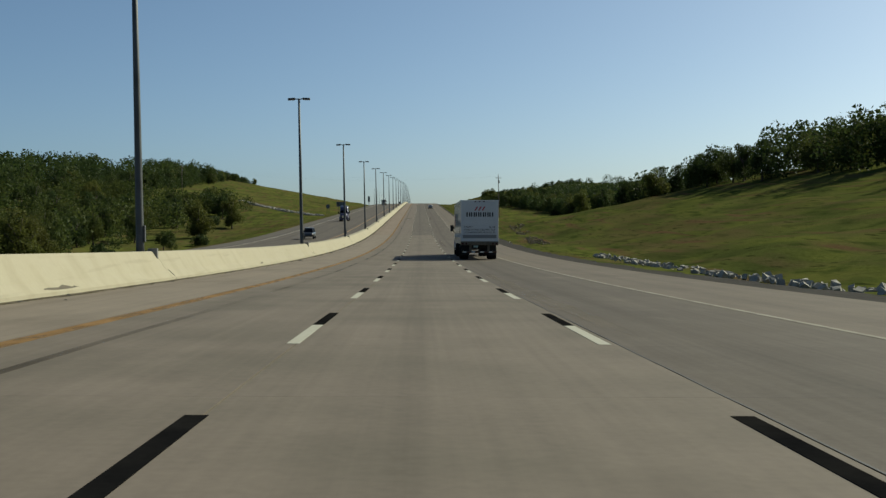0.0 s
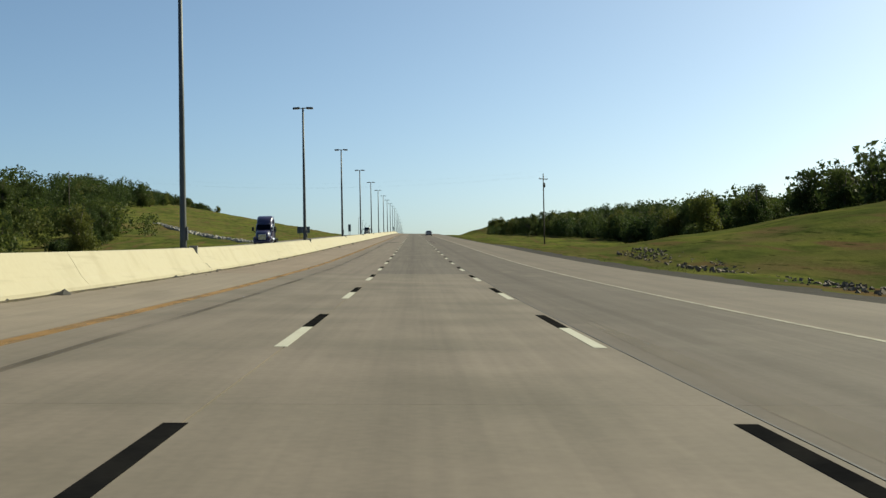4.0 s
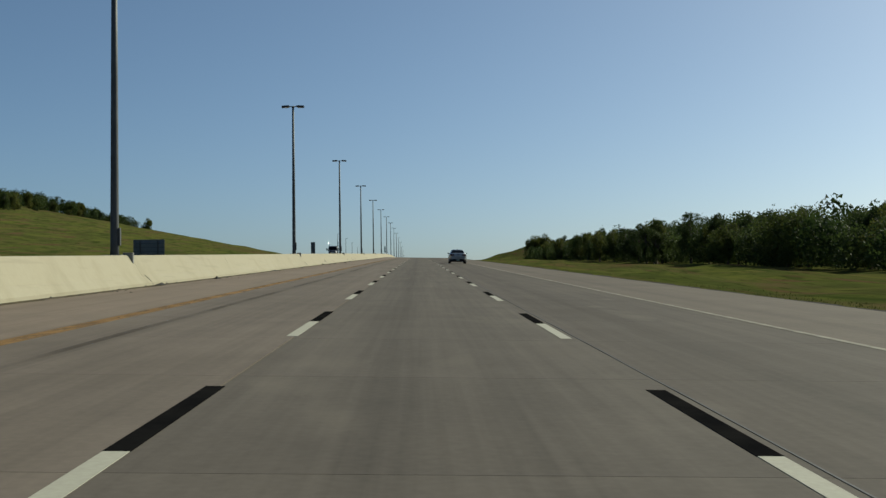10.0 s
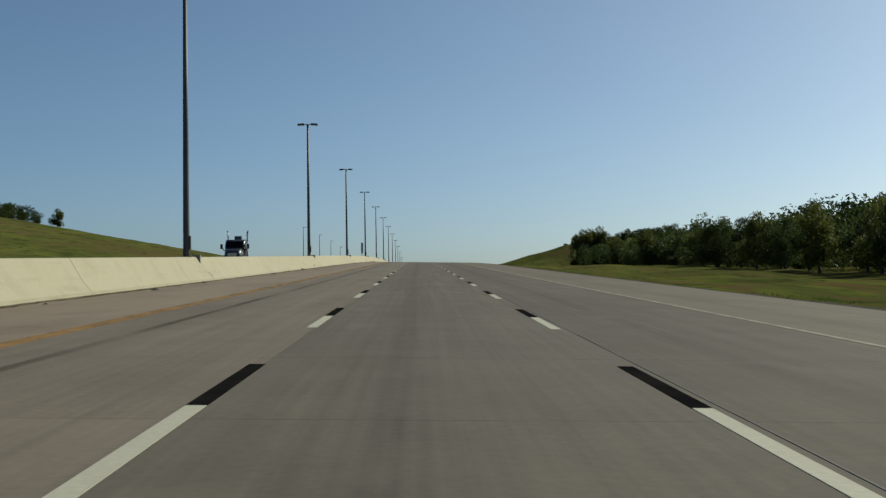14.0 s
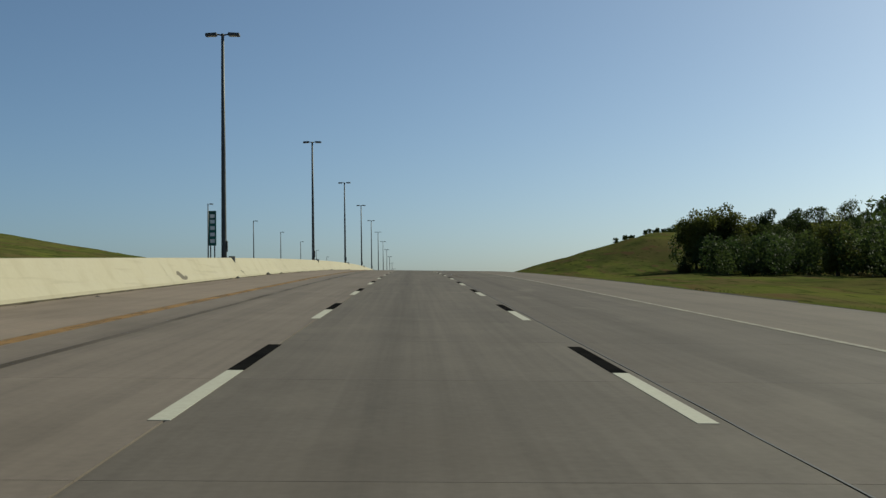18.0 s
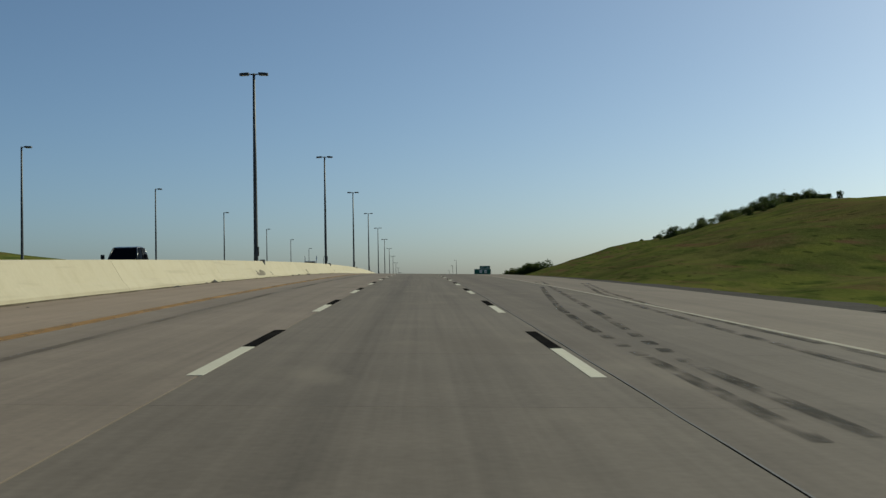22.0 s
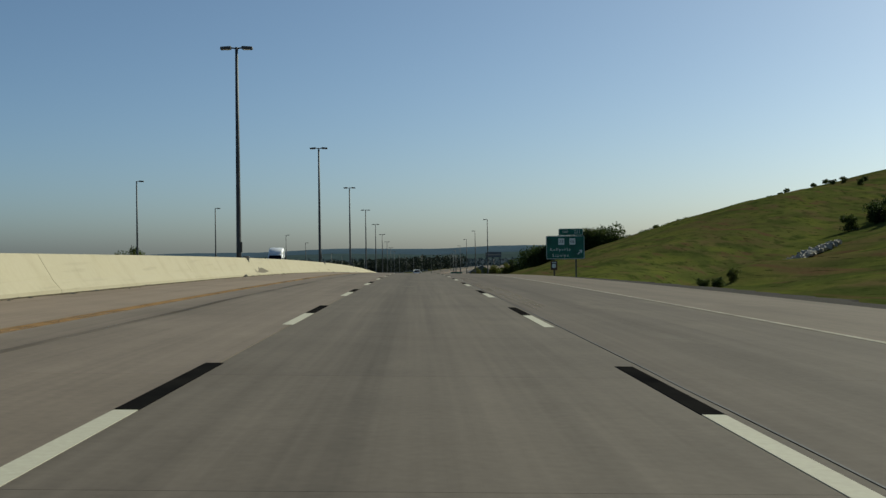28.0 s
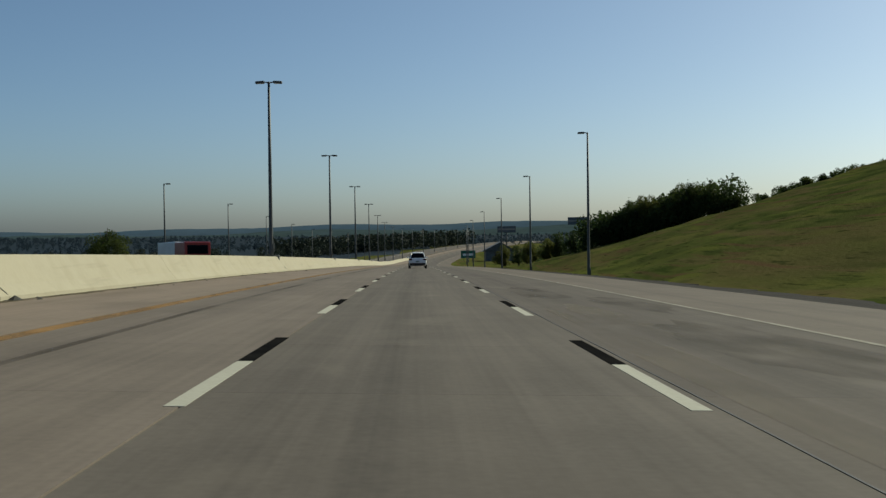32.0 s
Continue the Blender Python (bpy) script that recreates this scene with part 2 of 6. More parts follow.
def leaf(name, colour, tint, through_light=0.42, grain=2.5, amount=0.3):
    m = surface(name, colour, 0.65, grain=grain, amount=amount, patch=0.10, patch_amount=0.25, bump=0, tint=tint, each=0.25, spec=0.1)
    t = m.node_tree
    b, out = t.nodes["Principled BSDF"], t.nodes["Material Output"]
    thin = t.nodes.new("ShaderNodeBsdfTranslucent")
    hsv = next(n for n in t.nodes if n.type == "HUE_SAT")
    t.links.new(hsv.outputs[0], thin.inputs["Color"])
    mix = t.nodes.new("ShaderNodeMixShader")
    mix.inputs[0].default_value = through_light
    t.links.new(b.outputs[0], mix.inputs[1])
    t.links.new(thin.outputs[0], mix.inputs[2])
    t.links.new(mix.outputs[0], out.inputs[0])
    return m


LEAF = leaf("oak_leaves", (0.048, 0.070, 0.018), (0.070, 0.080, 0.020))
LEAF_DARK = leaf("dark_leaves", (0.034, 0.054, 0.016), (0.048, 0.064, 0.018))
LEAF_GOLD = leaf("yellowing_leaves", (0.095, 0.098, 0.024), (0.085, 0.098, 0.022))
# the blue in this leaf colour stands in for haze over the valley
LEAF_FAR_HAZED = leaf("far_leaves", (0.030, 0.045, 0.058), (0.025, 0.038, 0.047), 0.5, 0.03, 0.3)
LEAF_VALLEY = leaf("valley_leaves", (0.021, 0.030, 0.024), (0.028, 0.036, 0.022), 0.25, 0.05, 0.4)
BLADE = leaf("grass_blades", (0.056, 0.074, 0.018), (0.082, 0.070, 0.028))


# ---- building helpers ----
def mesh(name, verts, faces, material, smooth=False):
    me = bpy.data.meshes.new(name)
    me.from_pydata([tuple(v) for v in verts], [], [tuple(f) for f in faces])
    me.materials.append(material)
    if smooth:
        me.polygons.foreach_set("use_smooth", [True] * len(me.polygons))
    me.update()
    return me


def from_bm(name, bm, material, smooth=False):
    bmesh.ops.recalc_face_normals(bm, faces=bm.faces)
    me = bpy.data.meshes.new(name)
    bm.to_mesh(me)
    bm.free()
    me.materials.append(material)
    if smooth:
        me.polygons.foreach_set("use_smooth", [True] * len(me.polygons))
    return me


def part(name, data, parent, at=None, label=""):
    """One mesh object under a thing or under a part."""
    ob = new(name, data)
    ob.parent = parent
    if at is not None:
        ob.matrix_basis = at
    return tagged(ob, label)


def thing(name, at, label, category, group="", data=None, kind=""):
    ob = new(name, data)
    ob.matrix_basis = at
    return tagged(ob, label, category, group, kind)


def add_box(bm, x0, x1, y0, y1, z0, z1, bevel=0.0, segments=1):
    r = bmesh.ops.create_cube(bm, size=1)
    vs = r["verts"]
    for v in vs:
        v.co = Vector(((x0 + x1) / 2 + v.co.x * (x1 - x0), (y0 + y1) / 2 + v.co.y * (y1 - y0), (z0 + z1) / 2 + v.co.z * (z1 - z0)))
    if bevel:
        edges = {e for v in vs for e in v.link_edges}
        bmesh.ops.bevel(bm, geom=list(edges), offset=bevel, segments=segments, affect="EDGES", profile=0.6)
    return bm


def box(name, x0, x1, y0, y1, z0, z1, material, bevel=0.0, segments=1):
    return from_bm(name, add_box(bmesh.new(), x0, x1, y0, y1, z0, z1, bevel, segments), material)


def ring_loft(name, rings, material, smooth=True, cap=True, closed=True):
    """Skin over rings of points, all of one length."""
    n = len(rings[0])
    verts = [p for r in rings for p in r]
    faces = []
    for i in range(len(rings) - 1):
        for j in range(n if closed else n - 1):
            k = (j + 1) % n
            faces.append((i * n + j, i * n + k, (i + 1) * n + k, (i + 1) * n + j))
    if cap and closed:
        faces.append(tuple(range(n))[::-1])
        faces.append(tuple((len(rings) - 1) * n + j for j in range(n)))
    bm = bmesh.new()
    vs = [bm.verts.new(v) for v in verts]
    for f in faces:
        bm.faces.new([vs[i] for i in f])
    return from_bm(name, bm, material, smooth)


def tube(name, points, radii, material, sides=10, smooth=True):
    """A round bar along points, with a radius at each."""
    rings = []
    for i, p in enumerate(points):
        a = Vector(points[max(0, i - 1)])
        b = Vector(points[min(len(points) - 1, i + 1)])
        q = (b - a).to_track_quat("Z", "Y")
        rings.append([tuple(Vector(p) + q @ Vector((math.cos(k * math.tau / sides) * radii[i],
                                                    math.sin(k * math.tau / sides) * radii[i], 0))) for k in range(sides)])
    return ring_loft(name, rings, material, smooth)


# ---- the line of the road ----
RISE = [
    0.35, -0.32, -0.73, -1.13, -1.24, -0.97, -0.29, 0.81, 2.26, 3.82, 5.35, 6.9, 8.45, 10.01, 11.58, 13.12, 14.64,
    16.18, 17.72, 19.2, 20.56, 21.74, 22.75, 23.58, 24.2, 24.64, 24.88, 24.9, 24.7, 24.3, 23.67, 22.87, 21.89,
    20.75, 19.56, 18.34, 17.05, 15.73, 14.41, 13.28, 12.2, 11.55, 10.9, 10.6, 10.3, 10.3, 10.3, 10.4, 10.5, 10.65,
    10.8, 10.9, 11.0, 11.0, 11.0, 11.0, 11.0]
SLOPE = 0.024  # fall of the pavement to the right
LAMP_STEP, LAMP_START = 51.66, 36.6


def rise(s):
    """Height of the road's crown line at the way s."""
    s = np.asarray(s, float)
    z = np.array(RISE)
    u = np.clip((s + 80) / 40, 0, len(z) - 1.001)
    i = np.floor(u).astype(int)
    f = u - i
    n = len(z) - 1
    a, b, c, d = z[np.clip(i - 1, 0, n)], z[i], z[np.clip(i + 1, 0, n)], z[np.clip(i + 2, 0, n)]
    return b + 0.5 * f * (c - a + f * (2 * a - 5 * b + 4 * c - d + f * (3 * (b - c) + d - a)))


def bend(s):
    """The road turns gently to the right past the valley."""
    s = np.asarray(s, float)
    return np.where(s > 1450, 2.2e-4 * (s - 1450) ** 2, 0.0)


def rz(s):
    return float(rise(s))


def step(a, b, v):
    k = np.clip((np.asarray(v, float) - a) / (b - a), 0, 1)
    return k * k * (3 - 2 * k)


def land(x, s):
    """Height of the ground."""
    x, s = np.asarray(x, float), np.asarray(s, float)
    sr = np.clip(s, -80, 2120)
    u = x - bend(sr)
    base = rise(sr)
    right = np.clip(u - 9.7, 0, None)
    left = np.clip(-u - 28.9, 0, None)
    # right: verge, ditch, hill of the first stretch, meadow, long cut slope
    verge = -0.24 - 0.10 * np.clip(right, 0, 4) - 0.35
    deep = step(760, 900, s)
    ditch = -0.05 * np.clip(right - 4, 0, 7) * (0.6 + 0.4 * deep) - 0.006 * np.clip(right - 11, 0, 30) * (1 - deep)
    hill_1 = (1 - step(235, 350, s)) * 0.21 * np.clip(right - 11 + 2.2 * np.sin(s * 0.03), 0, 58)
    creek = -0.7 * np.exp(-((s - 378) / 34) ** 2) * step(6, 28, right) * (1 - step(60, 120, right))
    past = s - 1150 - 1.1 * (x - 37.6)
    gully = 6.5 * np.exp(-(past / np.where(past > 0, 40, 14 + 60 * step(30, 50, x))) ** 2) * step(5, 35, right)
    hill_2 = step(845, 930, s + 0.5 * right) * (1 - step(1370, 1530, s)) * (
        np.minimum(0.27 * np.clip(right - 10 - 5 * step(1050, 1090, s) * (1 - step(1130, 1170, s)), 0, 88) * (1 + 0.13 * step(1220, 1270, s) * (1 - step(1340, 1380, s)) * (1 - step(70, 100, right))), 8.5 + 11.3 * step(890, 1120, s) + 6.5 * step(1160, 1280, s)) + 0.06 * np.clip(right - 90, 0, 40) + 0.2 * np.clip(right - 95, 0, 60) * step(1190, 1240, s) * (1 - step(1300, 1360, s)))
    meadow = (1 - hill_2 / 30) * 0.03 * np.clip(right - 60, 0, 200) * step(250, 400, s) * (1 - step(1200, 1500, s))
    zr = verge + ditch + creek + hill_1 + np.maximum(hill_2 - gully, -0.8) + meadow
    # left: verge, low wooded ground, grass hill, then falling to the valley
    low = -3.6 * (1 - step(230, 430, s)) * step(3, 22, left) + (1 - step(330, 520, s)) * 12 * step(35, 130, left)
    hill_3 = step(330, 520, s) * (1 - step(965, 1120, s + 0.15 * left)) * (0.14 + 0.06 * step(540, 760, s) - 0.016 * step(780, 880, s)) * np.clip(left - 6, 0, 115)
    fall = -4.0 * step(1050, 1250, s) * step(10, 90, left)
    zl = 0.0 - 0.35 - 0.08 * np.clip(left, 0, 5) + low + hill_3 + fall
    near = base + np.where(u > 0, np.where(right > 0, zr, -0.6), np.where(left > 0, zl, -0.6))
    # the wide country beyond
    far_x = step(170, 420, np.abs(u)) * 1.0
    far_y = step(2000, 2500, s)
    country = 4.0 + 5 * np.sin(x * 0.0021 + 1) * np.sin(s * 0.0017) + 5 * step(2600, 4200, s) + 12 * (1 - step(200, 1200, s))
    k = np.maximum(far_x, far_y)
    return near * (1 - k) + country * k


def lz(x, s):
    return float(land(x, s))


# ---- ground ----
def spread(stops):
    out = []
    for a, b, d in stops:
        out += list(np.arange(a, b, d))
    return np.array(out + [stops[-1][1]])


gx = spread([(-4500, -1000, 350), (-1000, -400, 60), (-400, -160, 16), (-160, -60, 5), (-60, -28, 2), (-28, 9, 18.5),
             (9, 16, 0.9), (16, 60, 1.8), (60, 140, 5), (140, 400, 16), (400, 1000, 60), (1000, 4500, 350)])
gy = spread([(-600, -60, 45), (-60, 1420, 5), (1420, 2140, 24), (2140, 3000, 80), (3000, 6800, 380)])
GX, GY = np.meshgrid(gx, gy)
GZ = land(GX, GY)
rng = np.random.default_rng(4)
rough_land = np.zeros_like(GZ)
for wave_no in range(14):
    kx, ky, ph = rng.uniform(-0.6, 0.6), rng.uniform(-0.35, 0.35), rng.uniform(0, 6)
    rough_land += np.sin(GX * kx + GY * ky + ph) * 0.055
off_road = np.clip(np.maximum(GX - bend(np.clip(GY, 0, 2140)) - 12, -29.5 - (GX - bend(np.clip(GY, 0, 2140)))) / 8, 0, 1)
GZ = GZ + rough_land * off_road
nx, ny = len(gx), len(gy)
quads = [(j * nx + i, j * nx + i + 1, (j + 1) * nx + i + 1, (j + 1) * nx + i) for j in range(ny - 1) for i in range(nx - 1)]
sheet = mesh("ground", np.stack([GX.ravel(), GY.ravel(), GZ.ravel()], 1), quads, GRASS, True)
sheet.materials.append(LEAF_FAR_HAZED)  # floor of the far woods, its blue is painted haze
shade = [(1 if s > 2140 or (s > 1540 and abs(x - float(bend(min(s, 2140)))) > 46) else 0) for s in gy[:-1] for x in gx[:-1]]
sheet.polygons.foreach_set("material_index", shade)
ground = new("ground", sheet)
tagged(ground, "rolling grass land with worn tan patches beside the motorway", "ground", kind="structure")


# ---- pavement ----
def strip(name, x0, x1, s0, s1, material, lift=0.0, thick=0.25, pace=4.57, fall=SLOPE, base=0.0, wobble=0.0, seed=1):
    """A long slab or line that follows the road."""
    ss = np.arange(s0, s1 + pace / 2, pace)
    dice = np.random.default_rng(seed)
    verts, faces = [], []
    for s in ss:
        z, b = rz(s), float(bend(s))
        w = dice.uniform(-wobble, wobble) if wobble else 0
        for x, d in ((x0, thick), (x0, 0), (x1, 0), (x1, thick)):
            verts.append((x + b + w, s, z - fall * x + base + lift - d))
    n = len(ss)
    for i in range(n - 1):
        for j in range(3):
            faces.append((i * 4 + j, i * 4 + j + 1, i * 4 + j + 5, i * 4 + j + 4))
    return mesh(name, verts, faces, material)


def lay(s, length):
    """Pose of a straight piece of that length on the road, from s on."""
    z0, z1 = rz(s), rz(s + length)
    return pose(0, s, z0, math.degrees(math.atan2(z1 - z0, length)), 0, 0)


SLAB, GAP = 4.57, 0.004
LANES = [("left_shoulder", -8.80, -5.306, SHOULDER, "tan concrete left shoulder along the median barrier"),
         ("left_lane", -5.30, -1.80, CONCRETE_LEFT, "grey concrete left lane with joints"),
         ("middle_lane", -1.78, 1.98, CONCRETE, "grey concrete middle lane with joints"),
         ("right_lane", 2.00, 5.66, CONCRETE_RIGHT, "grey concrete right lane with joints"),
         ("right_shoulder", 5.661, 9.68, SHOULDER_RIGHT, "pale concrete right shoulder with a ragged edge")]
PALE = {("left_lane", k) for k in (58, 59, 68, 69, 132, 133)} | {(n, k) for n in ("left_lane", "middle_lane", "left_shoulder") for k in range(44)}
for lane, x0, x1, material, words in LANES:
    far = strip(lane, x0, x1, 1254.76, 2130, material, pace=9.14)
    road = tagged(new(lane, far), words, "road", kind="structure")
    part("slab", strip("slab", x0, x1, -148, -11.2, material, pace=9.14), road)

# ---- far carriageway ----
def far_side(s0, s1, x0, x1, material, lift, pace=9.14):
    return strip("far_lane", x0, x1, s0, s1, material, lift=lift, pace=pace, fall=-0.0135, base=0.34)


opposite = tagged(new("far_carriageway", far_side(-148, 2130, -28.9, -10.35, CONCRETE, 0)),
                  "grey concrete carriageway of the oncoming lanes", "road", kind="structure")
for x in (-13.9, -24.9):
    part("edge_line", far_side(-148, 2130, x - 0.07, x + 0.07, YELLOW_PAINT if x > -20 else WHITE_PAINT, 0.006), opposite)

# ---- gravel verges ----
for words, x0, x1, s0, s1, ragged in (("dark asphalt gravel verge beside the right shoulder", 9.7, 11.9, -140, 300, 0.4),
                                      ("narrow dark gravel edge beside the right shoulder", 9.7, 10.35, 300, 820, 0.3),
                                      ("dark gravel edge beside the right shoulder", 9.7, 12.2, 820, 1440, 0.6)):
    dice = np.random.default_rng(8)
    ss = np.arange(s0, s1 + 1, 1.6)
    verts, faces = [], []
    for i, s in enumerate(ss):
        edge = x1 + dice.uniform(-ragged, ragged)
        for x in (x0 - 0.02, (x0 + x1) / 2, edge, edge + 0.15):
            verts.append((x, s, rz(s) - SLOPE * 9.7 - 0.03 - (0.05 * max(0, x - 9.7) + (0.7 if x > edge else 0))))
    for i in range(len(ss) - 1):
        for j in range(3):
            faces.append((i * 4 + j, i * 4 + j + 1, i * 4 + j + 5, i * 4 + j + 4))
    tagged(new("verge", mesh("verge", verts, faces, ASPHALT)), words, "verge", kind="structure")

# ---- median barrier ----
FACE = [(-8.62, -0.06), (-8.64, 0.09), (-8.85, 0.33), (-9.20, 0.94), (-9.24, 0.97), (-9.80, 0.97), (-9.84, 0.94),
        (-10.19, 0.33), (-10.40, 0.09), (-10.42, -0.06)]


def barrier_piece(s0, s1):
    rings = []
    for s in np.linspace(s0, s1, 7):
        rings.append([(x + float(bend(s)), s, rz(s) + 0.205 + z) for x, z in FACE])
    return ring_loft("segment", rings, BARRIER, False)


barrier = tagged(new("median_barrier"), "cream painted concrete median barrier with joints and scrapes", "barrier", kind="structure")
PIECE = LAMP_STEP / 3
for k in range(-6, 92):
    s0 = LAMP_START + 0.55 + k * PIECE
    part("segment", barrier_piece(s0 + 0.012, s0 + PIECE - 0.012), barrier)


# ---- lamps ----
def lamp_post(name, arms, height, words, group):
    """A tapered steel mast with flat heads on short arms; arms: the sides they point to."""
    base = thing(name, pose(0, 0, 0), words, "street lamp", group)
    part("mast", tube("mast", [(0, 0, 0), (0, 0, 0.5), (0, 0, height * 0.5), (0, 0, height)], [0.145, 0.135, 0.11, 0.078], STEEL, 12), base)
    part("base_plate", box("base_plate", -0.24, 0.24, -0.24, 0.24, -0.03, 0.03, STEEL, 0.01), base)
    part("hatch", box("hatch", 0.13, 0.185, -0.07, 0.07, 0.45, 1.0, DARK_STEEL, 0.01), base)
    for a in arms:
        part("arm", tube("arm", [(0, 0, height - 0.12), (a * 0.12, 0, height - 0.05), (a * 0.38, 0, height - 0.02)], [0.045, 0.04, 0.035], STEEL, 8), base)
        bm = add_box(bmesh.new(), 0.28, 0.86, -0.19, 0.19, -0.10, 0.06, 0.05, 2)
        for v in bm.verts:
            v.co.x *= a
            v.co.z += height - 0.01 - (0.03 if abs(v.co.x) > 0.6 else 0)
        part("lamp_head", from_bm("lamp_head", bm, DARK_STEEL), base)
        part("lens", box("lens", min(a * 0.36, a * 0.78), max(a * 0.36, a * 0.78), -0.13, 0.13, height - 0.135, height - 0.11, SIGN_WHITE, 0.008), base)
    return base


twin = lamp_post("median_lamp", (-1, 1), 11.45, "tall grey steel lamp mast with twin heads on the median barrier", "lamps on the median")
for k in range(-1, 36):
    s = LAMP_START + k * LAMP_STEP
    m = pose(-9.56 + float(bend(s)), s, rz(s) + 1.03)
    if k == -1:
        twin.matrix_basis = m
    else:
        copy_thing(twin, m)
single = lamp_post("roadside_lamp", (1,), 12.2, "tall grey steel lamp mast with one head behind the far carriageway", "lamps along the far verge")
for k in [n for n in range(17) if n != 8]:
    s = 838.5 + k * 51.6 + {1: 2, 4: 4, 6: -2}.get(k, 0)
    m = pose(-33.4 + float(bend(s)), s, lz(-33.4 + float(bend(s)), s) - 0.05)
    if k == 0:
        single.matrix_basis = m
    else:
        copy_thing(single, m)
verge_lamp = lamp_post("verge_lamp", (-1,), 13.0, "tall grey steel lamp mast with one head on the grass verge", "lamps along the exit")
for k in range(0, 9):
    s = 1251.0 + k * 51.6
    m = pose(15.0 + float(bend(s)), s, lz(15.0 + float(bend(s)), s) - 0.05)
    if k == 0:
        verge_lamp.matrix_basis = m
    else:
        copy_thing(verge_lamp, m)


# ---- trees ----
def crown(name, seed, height, radius, base, count, size, material):
    """Leaf clumps gathered on uneven boughs, with gaps between them."""
    d = np.random.default_rng(seed)
    mid = np.array([0, 0, (height + base) / 2])
    half = np.array([radius, radius, (height - base) / 2])
    boughs = d.normal(size=(22, 3))
    boughs = mid + boughs / np.linalg.norm(boughs, axis=1)[:, None] * half * d.uniform(0.25, 0.78, (22, 1))
    boughs[:6, 2] = base + (height - base) * d.uniform(0.08, 0.3, 6)
    big = d.uniform(0.22, 0.46, 22) * radius
    pick = d.integers(0, 22, count)
    way = d.normal(size=(count, 3)) + (0, 0, 0.25)
    way /= np.linalg.norm(way, axis=1)[:, None]
    at = boughs[pick] + way * (big[pick] * d.uniform(0.5, 1.04, count))[:, None]
    stray = d.random(count) < 0.012
    at[stray] += way[stray] * 0.16 * radius
    up = way * 0.6 + d.normal(size=(count, 3)) * 0.7
    up /= np.linalg.norm(up, axis=1)[:, None]
    side = np.cross(up, d.normal(size=(count, 3)))
    side /= np.linalg.norm(side, axis=1)[:, None]
    over = np.cross(up, side)
    w = (d.uniform(0.5, 1.2, count) * size)[:, None]
    l = (d.uniform(0.7, 1.6, count) * size)[:, None]
    verts = np.stack([at - over * l, at + side * w * 1.1 + over * l * 0.2, at + over * l * 0.8 - side * w * 0.6], 1).reshape(-1, 3)
    verts[:, 2] = np.maximum(verts[:, 2], 0.15)
    return mesh(name, verts, np.arange(count * 3).reshape(-1, 3).tolist(), material)


def trunk(seed, height, radius, thick):
    d = np.random.default_rng(seed)
    bm = bmesh.new()
    ways = [([(0, 0, -0.4), (0, 0, 0.3), (d.uniform(-0.2, 0.2), d.uniform(-0.2, 0.2), height * 0.4), (d.uniform(-0.5, 0.5), d.uniform(-0.5, 0.5), height * 0.85)],
             [thick * 1.5, thick, thick * 0.7, thick * 0.2])]
    for k in range(6):
        a, z = k * 1.05 + d.uniform(-0.4, 0.4), height * d.uniform(0.25, 0.55)
        r = radius * d.uniform(0.4, 0.62)
        ways.append(([(0, 0, z), (math.cos(a) * r * 0.5, math.sin(a) * r * 0.5, z + height * 0.15), (math.cos(a) * r, math.sin(a) * r, z + height * 0.26)],
                     [thick * 0.5, thick * 0.3, thick * 0.1]))
    for pts, rad in ways:
        bm.from_mesh(tube("limb", pts, rad, BARK, 7))
    return from_bm("trunk", bm, BARK, True)


def make_tree(seed, height, radius, material, words, name="tree", category="tree", base=0.03, count=6600, size=0.135, group="trees beside the motorway"):
    t = thing(name, pose(0, 0, 0), words, category, group)
    part("trunk", trunk(seed, height, radius, 0.022 * height + 0.03), t)
    part("crown", crown("crown", seed, height, radius, height * base, count, size, material), t)
    return t


TREES = [make_tree(11, 8.5, 3.6, LEAF, "broad green oak tree at the edge of the woods"),
         make_tree(12, 9.5, 3.3, LEAF_DARK, "dark green tree in the dense woods"),
         make_tree(13, 8.0, 4.0, LEAF, "wide green tree with low branches in grass"),
         make_tree(14, 11.0, 3.5, LEAF_DARK, "tall dark green tree above the woods", size=0.145),
         make_tree(15, 7.0, 3.0, LEAF_GOLD, "smaller yellow-green tree at the edge of the woods"),
         make_tree(16, 10.0, 4.2, LEAF_DARK, "broad dark green oak tree in the woods")]
BUSHES = [make_tree(21, 2.6, 1.9, LEAF_DARK, "low dark green bush on the grass slope", "bush", "bush", 0.02, 2300, 0.12, "bushes on the slopes"),
          make_tree(22, 3.4, 1.8, LEAF, "rounded green bush on the grass slope", "bush", "bush", 0.02, 2600, 0.12, "bushes on the slopes"),
          make_tree(23, 4.6, 1.9, LEAF, "slender young tree on the grass slope", "sapling", "tree", 0.2, 2200, 0.11, "bushes on the slopes")]
used = set()


def plant(kind, x, s, scale, turn, sink=0.1):
    m = pose(x, s, lz(x, s) - sink, 0, 0, turn) @ Matrix.Diagonal((scale, scale, scale * random.uniform(0.9, 1.12), 1))
    if kind in used:
        t = copy_thing(kind, pose(0, 0, 0))
        t.matrix_basis = m
    else:
        used.add(kind)
        kind.matrix_basis = m


dice = random.Random(5)


EVEN = dict(zip(TREES, (1.03, 0.93, 1.09, 0.82, 1.2, 0.9)))


def wood(kinds, n, place, size):
    for i in range(n):
        x, s = place(i / max(1, n - 1))
        kind = dice.choice(kinds)
        plant(kind, x, s, size(x, s) * EVEN.get(kind, 1.0) * dice.uniform(0.88, 1.1), dice.uniform(0, 360))


